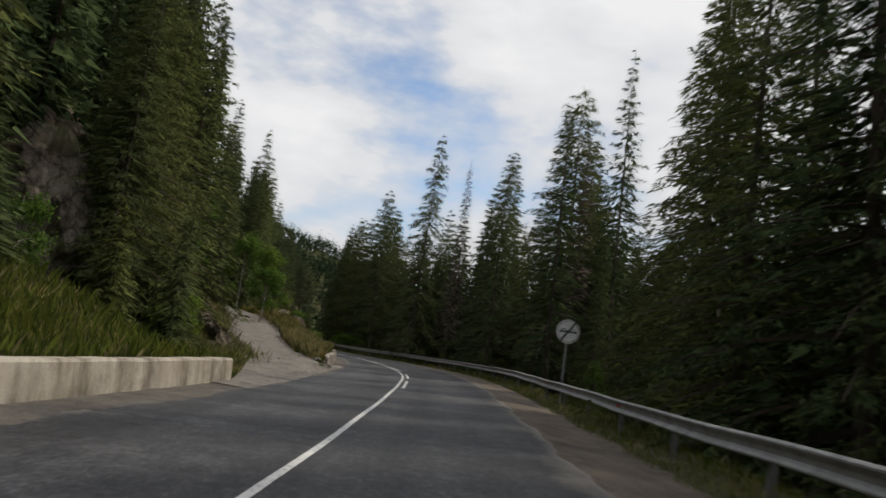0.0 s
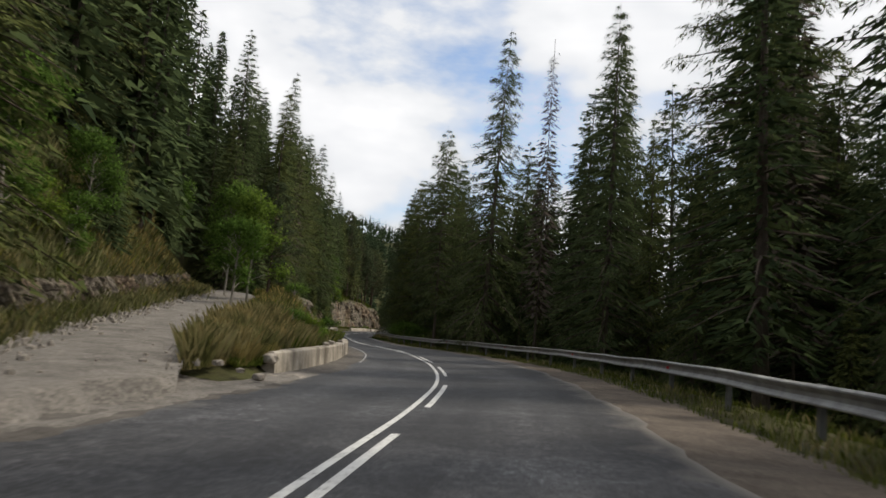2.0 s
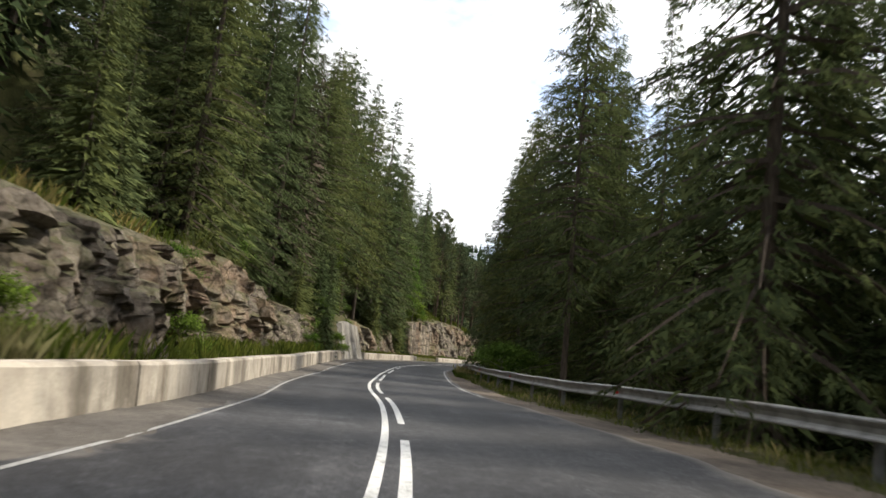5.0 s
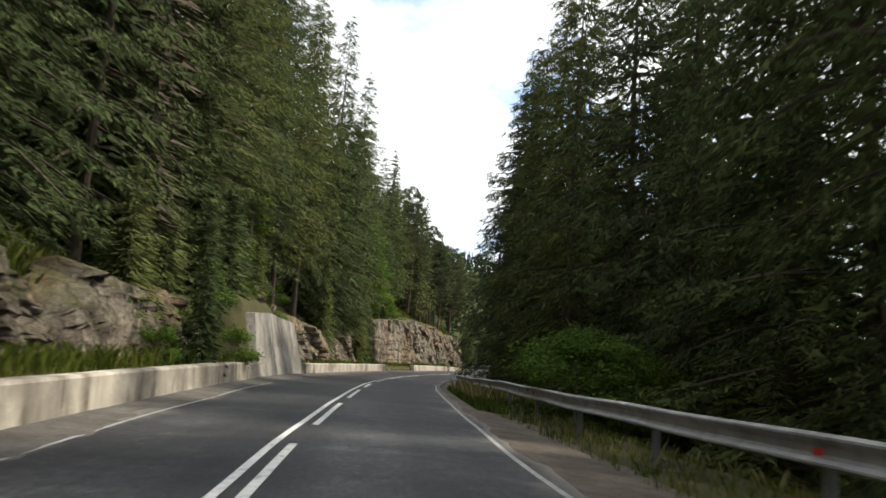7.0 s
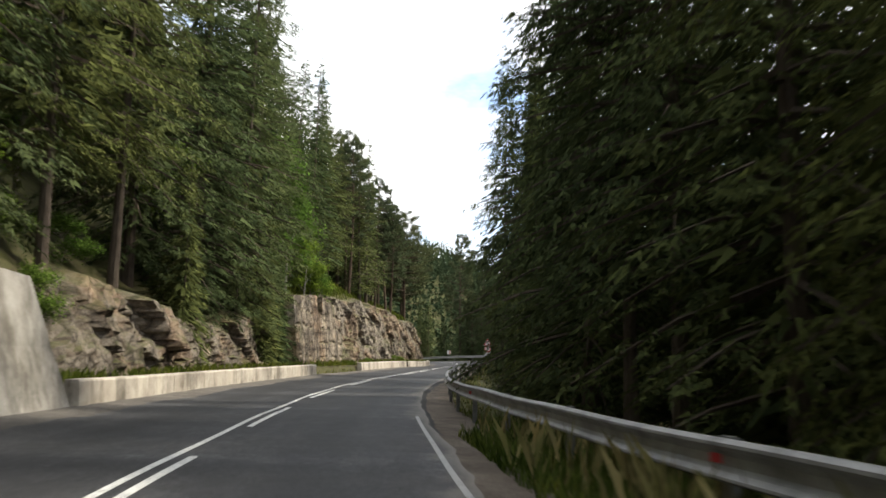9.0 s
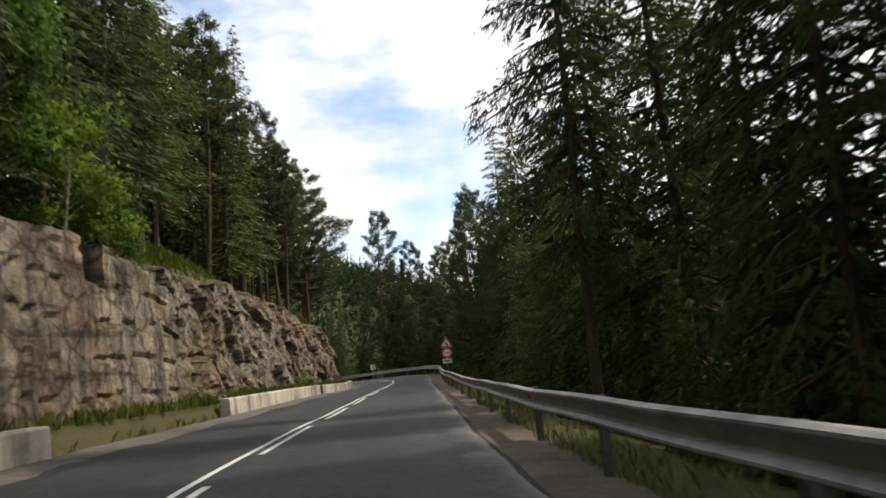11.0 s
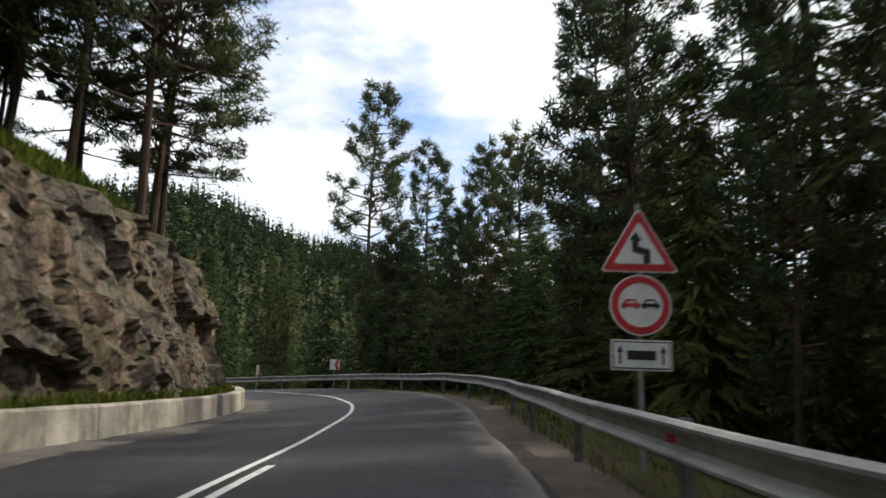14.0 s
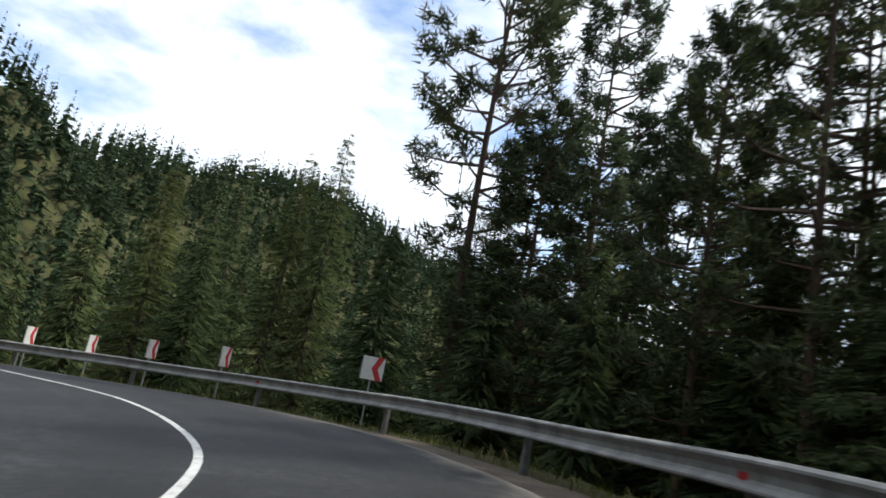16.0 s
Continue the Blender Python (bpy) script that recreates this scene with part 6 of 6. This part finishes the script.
# deeper wood, behind the trees that can be told apart: one mesh
def deep_tree(x, y, z, h, w, pine, rs):
    height, radius, bare = (17 if pine else 20) * h, 3.4 * w, 0.35 if pine else 0.05
    n = 640
    f = bare + (1 - bare) * rs.uniform(0, 1, n) ** 0.9
    r = radius * (1 - f) ** (0.6 if pine else 0.9) / (1 - bare) ** 0.6 * rs.uniform(0.25, 1.0, n)
    a = rs.uniform(0, 6.28, n)
    out = np.stack([np.cos(a), np.sin(a), np.zeros(n)], 1)
    pos = np.array([x, y, z]) + out * r[:, None] + np.stack([np.zeros(n), np.zeros(n), height * f - 0.25 * r], 1)
    ln = rs.uniform(0.6, 1.25, n) * (0.5 + 0.5 * (1 - f))
    m = 200
    fi = bare + (1 - bare) * rs.uniform(0, 0.9, m)
    ai = rs.uniform(0, 6.28, m)
    oi = np.stack([np.cos(ai), np.sin(ai), 0 * ai], 1)
    li = radius * (1 - fi) ** 0.8 * rs.uniform(0.35, 0.6, m) + 0.3
    inner = sprays(np.array([x, y, z]) + np.stack([0 * fi, 0 * fi, height * fi], 1), oi, li, li * rs.uniform(0.11, 0.2, m), rs, 0.5)
    return np.concatenate([inner, sprays(pos, out + rs.normal(size=(n, 3)) * 0.35, ln, ln * rs.uniform(0.12, 0.22, n), rs, 0.5)]), tube([(x, y, z - 0.4), (x, y, z + height * 0.5), (x, y, z + height)], [height * .010, height * .006, 0.01], 5)


rs_deep = np.random.RandomState(77)
dq, dt_ = [], []
for key, x, y, z, h, w in DEEP:
    a, b = deep_tree(x, y, z, h, w, key == "pine_far", rs_deep)
    dq.append(a)
    dt_.append(b)
deep_out = np.concatenate([(a.mean(1) - np.array([x, y, 0])) * np.array([1, 1, 0]) / 2.5 + np.array([0, 0, 0.35]) for a, (key, x, y, z, h, w) in zip(dq, DEEP)])
tagged(new("deep_wood", quad_cloud("deep_wood", np.concatenate(dq), SPRUCE, 3, deep_out)), "dense dark conifers deeper in the wood", "forest", kind="stuff")
v, f = merge(dt_)
tagged(mesh_ob("deep_wood_trunks", v, f, BARK), "slim dark trunks of conifers deeper in the wood", "tree trunks", kind="stuff")

# far wooded hills: plain pointed trees in one mesh
fx = np.concatenate([rt.uniform(-500, 130, 38000), rt.uniform(45, 260, 5000)])
fy = np.concatenate([rt.uniform(225, 720, 38000), rt.uniform(-40, 300, 5000)])
fz, fs, fu = terrain(fx, fy)
keep = (np.hypot(fx + 34, fy - 196) > 62) & (np.abs(fu) > 24) & (rt.uniform(size=len(fx)) < np.clip(260.0 / np.hypot(fx + 33, fy - 190), 0.25, 1.0))
fx, fy, fz = fx[keep], fy[keep], fz[keep]
near_hill = np.hypot(fx + 34, fy - 196) < 230
q = []
rs_far = np.random.RandomState(99)
for mask, n in ((near_hill, 26), (~near_hill, 11)):
    m = int(mask.sum())
    f = rs_far.uniform(0.02, 1, (m, n)) ** 1.15
    f[:, 0] = 1.0
    ht, wd = rs_far.uniform(6, 11.5, m), rs_far.uniform(1.5, 2.4, m)
    a = rs_far.uniform(0, 6.28, (m, n))
    ln = wd[:, None] * (1.02 - f) * rs_far.uniform(0.8, 1.3, (m, n)) + 0.5
    base = np.stack([fx[mask][:, None] + 0 * f, fy[mask][:, None] + 0 * f, fz[mask][:, None] + ht[:, None] * f], -1)
    out = np.stack([np.cos(a), np.sin(a), np.where(f > 0.95, 2.5, 0.0)], -1)
    base = base - out * np.array([1, 1, 0]) * 0.25 * ln[..., None]
    wide = ln * rs_far.uniform(0.28, 0.42, (m, n)) * (0.7 if n > 20 else 1.1)
    q.append(sprays(base.reshape(-1, 3), out.reshape(-1, 3), ln.ravel() * 1.15, wide.ravel(), rs_far, 0.5))
q = np.concatenate(q)
far_me = quad_cloud("far_forest", np.array(q), FAR_WOOD, 3)
tagged(new("far_forest", far_me), "dense dark conifer forest covering the far hillsides", "forest", kind="stuff")


# ---------------------------------------------------------------- grass
def blades(name, pts, hmin, hmax, mat, label, seed, wide=0.02):
    rs = np.random.RandomState(seed)
    pts = np.array(pts)
    n = len(pts)
    h = rs.uniform(hmin, hmax, n)
    az = rs.uniform(0, 6.28, n)
    lean = rs.uniform(0.05, 0.55, n) * h
    d = np.stack([np.cos(az), np.sin(az), np.zeros(n)], 1)
    w = np.stack([-np.sin(az), np.cos(az), np.zeros(n)], 1) * (wide * rs.uniform(0.6, 1.5, n))[:, None]
    up = np.stack([np.zeros(n), np.zeros(n), h], 1)
    q = np.stack([pts - w, pts + w, pts + up * 0.62 + d * (lean * 0.35)[:, None] + w * 0.7, pts + up + d * lean[:, None]], 1)
    return tagged(new(name, quad_cloud(name, q, mat)), label, "grass", kind="stuff")


def scatter(s0, s1, u_lo, u_hi, n, seed, clump=0.5):
    rs = np.random.RandomState(seed)
    out = []
    cs = rs.uniform(s0, s1, max(1, n // 14))
    cu = rs.uniform(0, 1, len(cs))
    for i in range(n):
        k = rs.randint(len(cs))
        s = cs[k] + rs.normal() * clump
        f = min(1, max(0, cu[k] + rs.normal() * 0.07))
        s = min(max(s, s0), s1)
        out.append((s, u_lo(s) * (1 - f) + u_hi(s) * f))
    return np.array(out)


def on_terrain(su):
    p = np.array([road_point(s, u)[:2] for s, u in su])
    z, _, _ = terrain(p[:, 0], p[:, 1])
    return np.stack([p[:, 0], p[:, 1], z - 0.02], 1)


def off_track(su):
    p = on_terrain(su)
    d = np.array([np.min(np.hypot(TRACK[:, 0] - a, TRACK[:, 1] - b) - np.maximum(2.0, 3.5 - 0.16 * np.arange(len(TRACK)))) for a, b, _ in p])
    paved = (su[:, 0] > st(15.5)) & (su[:, 0] < st(36.8)) & (-su[:, 1] - at_st(W_LEFT, su[:, 0]) < at_st(MOUTH, su[:, 0]) + 0.15)
    return p[(d > 0) & ~paved]


def on_verge(su):
    """Points on the verge; past the leafy bushes the strip next to the asphalt is bare and the growth thin."""
    keep = [s < st(114) or (u > bare(s) + 0.1 and (7.3 * s + 11.9 * u) % 1.0 < 0.55) for s, u in su]
    su = su[np.array(keep)]
    return np.array([road_point(s, u) + np.array([0, 0, shoulder_z(s, u)]) for s, u in su])


lw = lambda k: (lambda s: -at_st(W_LEFT, s) - k)
rw = lambda k: (lambda s: at_st(W_RIGHT, s) + at_st(G_OFF, s) + k)
blades("verge_grass", on_verge(scatter(st(-10), S_END - 40, rw(-0.8), rw(1.7), 60000, 31, 0.7)), 0.05, 0.20, GRASS, "green weeds and grass below the guard rail", 41, 0.008)
blades("verge_dry_grass", on_verge(scatter(st(-10), S_END - 40, rw(-0.6), rw(1.8), 14000, 32, 0.8)), 0.08, 0.34, GRASS_DRY, "dry yellow grass stems along the verge", 42, 0.006)
blades("verge_weeds", on_verge(scatter(st(96), st(118), lambda s: at_st(W_RIGHT, s) + 0.45, rw(1.3), 15000, 64, 0.6)), 0.06, 0.32, GRASS, "lush green weeds between the road edge and the rail", 65, 0.011)
blades("verge_stems", on_verge(scatter(st(100), st(114), lambda s: at_st(W_RIGHT, s) + 0.6, rw(1.2), 700, 66, 0.9)), 0.4, 0.8, GRASS_DRY, "tall dry weed stems beside the rail", 67, 0.004)
blades("bank_dry_grass", off_track(scatter(st(17), st(66), lw(0.5), lw(8.0), 78000, 33, 0.8)), 0.2, 0.62, GRASS_DRY, "tall dry golden grass on the bank above the wall", 43, 0.0055)
blades("slope_dry_grass", on_terrain(scatter(st(-8), st(17), lw(0.5), lw(9.0), 14000, 71, 0.9)), 0.15, 0.45, GRASS_DRY, "dry grass in tufts on the green slope above the wall", 72, 0.006)
blades("slope_green_grass", on_terrain(scatter(st(-8), st(17), lw(0.5), lw(10.0), 52000, 73, 1.2)), 0.10, 0.36, GRASS, "short green grass on the slope above the wall", 74, 0.011)
rs_u = np.random.RandomState(62)
ux, uy = rs_u.uniform(-27, -11, 22000), rs_u.uniform(48, 74, 22000)
uz, us, uu = terrain(ux, uy)
u_ok = (np.array([np.min(np.hypot(TRACK[:, 0] - a, TRACK[:, 1] - b)) for a, b in zip(ux, uy)]) > 2.1) & (uu < -at_st(W_LEFT, us) - 2.0)
blades("upper_bank_grass", np.stack([ux, uy, uz - 0.02], 1)[u_ok], 0.25, 0.8, GRASS_DRY, "dry golden grass on the slope beside the upper track", 52, 0.008)
rs_m = np.random.RandomState(61)
mx, my = rs_m.uniform(-10.5, -5.4, 16000), rs_m.uniform(32.5, 44.0, 16000)
mz, ms, mu = terrain(mx, my)
m_ok = (np.array([np.min(np.hypot(TRACK[:, 0] - a, TRACK[:, 1] - b) - np.maximum(1.8, 3.3 - 0.16 * np.arange(len(TRACK)))) for a, b in zip(mx, my)]) > 0) & (mu < -at_st(W_LEFT, ms) - 0.45) & (mx > np.interp(my, TRACK[:, 1], TRACK[:, 0]))
blades("mound_grass", np.stack([mx, my, mz - 0.02], 1)[m_ok], 0.35, 0.95, GRASS_DRY, "tall dry golden grass on the mound behind the wall end", 51, 0.008)
blades("slope_grass", on_terrain(scatter(st(88), st(118), lw(1.6), lw(9.0), 30000, 39, 0.6)), 0.12, 0.45, GRASS, "green weeds on the slope above the rock", 49, 0.012)
blades("bank_grass", off_track(scatter(st(-8), st(104), lw(0.45), lw(7.0), 40000, 34, 0.7)), 0.2, 0.7, GRASS, "green grass and weeds on the bank above the wall", 44, 0.009)


def track_cut(k0, k1):
    """A low broken cut of rock and soil along the uphill side of the track."""
    vs, rows, runs = [], 11, np.arange(k0, k1, 0.1)
    for k in runs:
        i = int(k)
        p, d = TRACK[i] + (TRACK[i + 1] - TRACK[i]) * (k - i), tt[i] + (tt[i + 1] - tt[i]) * (k - i)
        end = min(1.0, (k - k0) / 1.5, (k1 - k) / 1.5)
        for j in range(rows):
            h = j / (rows - 1)
            a = Vector((k * 2.2, h * 1.6, 3.0))
            c = noise.voronoi(a * 1.4)[1][0]
            off = max(2.1, 3.4 - 0.16 * k) + 0.35 + 0.75 * h + 0.42 * noise.noise(c * 5.1) + 0.12 * fbm(k * 5, h * 4, 2)
            x, y = p[0] - d[1] * off, p[1] + d[0] * off
            vs.append((x, y, p[2] - 0.15 + (0.25 + 0.95 * end) * h * (1 + 0.25 * noise.noise(Vector((k, 0, 8)))) + 0.1 * noise.noise(c * 9.0)))
    ob = mesh_ob("track_cut", vs, grid_faces(len(runs), rows), ROCK)
    return tagged(ob, "low crumbling cut of rock and dry soil beside the gravel track", "rock", "cut rock faces beside the road", "structure")


track_cut(4, len(TRACK) - 5)


def beside_track(n, seed, lo, hi):
    rs = np.random.RandomState(seed)
    k = rs.randint(2, len(TRACK) - 4, n)
    d = np.maximum(2.1, 3.4 - 0.16 * k) + lo + (hi - lo) * rs.uniform(0, 1, n) ** 1.4
    x, y = TRACK[k, 0] - tt[k, 1] * d + rs.normal(size=n) * .4, TRACK[k, 1] + tt[k, 0] * d + rs.normal(size=n) * .4
    return np.stack([x, y, terrain(x, y)[0] - 0.02], 1)


blades("track_grass", beside_track(34000, 37, 0.0, 9.0), 0.25, 0.8, GRASS_DRY, "golden grass on the slope beside the track", 47, 0.009)
blades("track_weeds", beside_track(16000, 38, 0.2, 11.0), 0.2, 0.7, GRASS, "green weeds on the slope beside the track", 48, 0.010)
blades("ledge_grass", on_terrain(scatter(st(116), st(199.5) + 5, lw(0.4), lw(1.5), 15000, 35, 0.35)), 0.1, 0.45, GRASS, "green grass behind the low wall at the rock foot", 45, 0.018)
blades("rock_top_grass", on_terrain(scatter(st(146), st(199.5) + 12, lw(2.2), lw(8.0), 46000, 36, 0.7)), 0.15, 0.55, GRASS, "mossy grass on top of the rock face", 46, 0.014)

# young spruce beside the tall concrete wall and the stone facing
for key, x, y, h in (("spruce_d", -36.8, 140.1, 0.80), ("spruce_d", -36.8, 138.1, 1.00), ("spruce_d", -31.7, 107.8, 0.55), ("spruce_d", -32.8, 110.0, 0.70), ("spruce_d", -33.2, 112.9, 0.50), ("spruce_d", -32.1, 106.2, 0.80), ("bush_a", -31.4, 109.4, 0.28), ("spruce_d", -28.6, 101.1, 0.75), ("spruce_d", -28.3, 98.2, 0.85), ("spruce_d", -30.6, 102.8, 1.00), ("spruce_d", -27.1, 95.5, 0.70), ("spruce_d", -32.1, 105.4, 0.80), ("spruce_d", -30.3, 99.3, 1.10)):
    plant(key, x, y, h)

# spruce standing lower down behind the guard rail
for x, y, top in ((10.2, 45, 11.6), (12.2, 43.4, 11.0), (13.6, 42.0, 10.4), (14.6, 52, 13.6), (16.8, 50.4, 13.2), (11.4, 49.0, 12.6), (18.2, 48.0, 12.0), (15.4, 46.6, 11.4)):
    if free(x, y, 1.2):
        plant("spruce_a", x, y, (top - place(x, y)) / 20, 1.05)
blades("island_grass", on_terrain(scatter(st(35.4), st(38.6), lw(0.35), lw(1.7), 5000, 51, 0.3)), 0.18, 0.6, GRASS_DRY, "dry golden grass between the track mouth and the wall", 53, 0.010)
blades("island_weeds", on_terrain(scatter(st(35.2), st(38.6), lw(0.25), lw(1.7), 3000, 52, 0.3)), 0.08, 0.3, GRASS, "short green weeds between the track mouth and the wall", 54, 0.011)
on_edge = lambda su: np.array([(*road_point(s, u)[:2], road_point(s, u)[2] + 0.03) for s, u in su])
blades("wall_end_grass", on_edge(scatter(st(16.0), st(18.8), lambda s: lw(0.1)(s) - 0.22 * max(0, s - st(16.0)), lw(2.6), 5000, 55, 0.3)), 0.10, 0.40, GRASS_DRY, "dry grass at the end of the low wall", 57, 0.010)
blades("wall_end_weeds", on_edge(scatter(st(16.0), st(18.8), lambda s: lw(0.05)(s) - 0.22 * max(0, s - st(16.0)), lw(2.2), 5000, 56, 0.3)), 0.08, 0.32, GRASS, "green weeds at the end of the low wall", 58, 0.011)
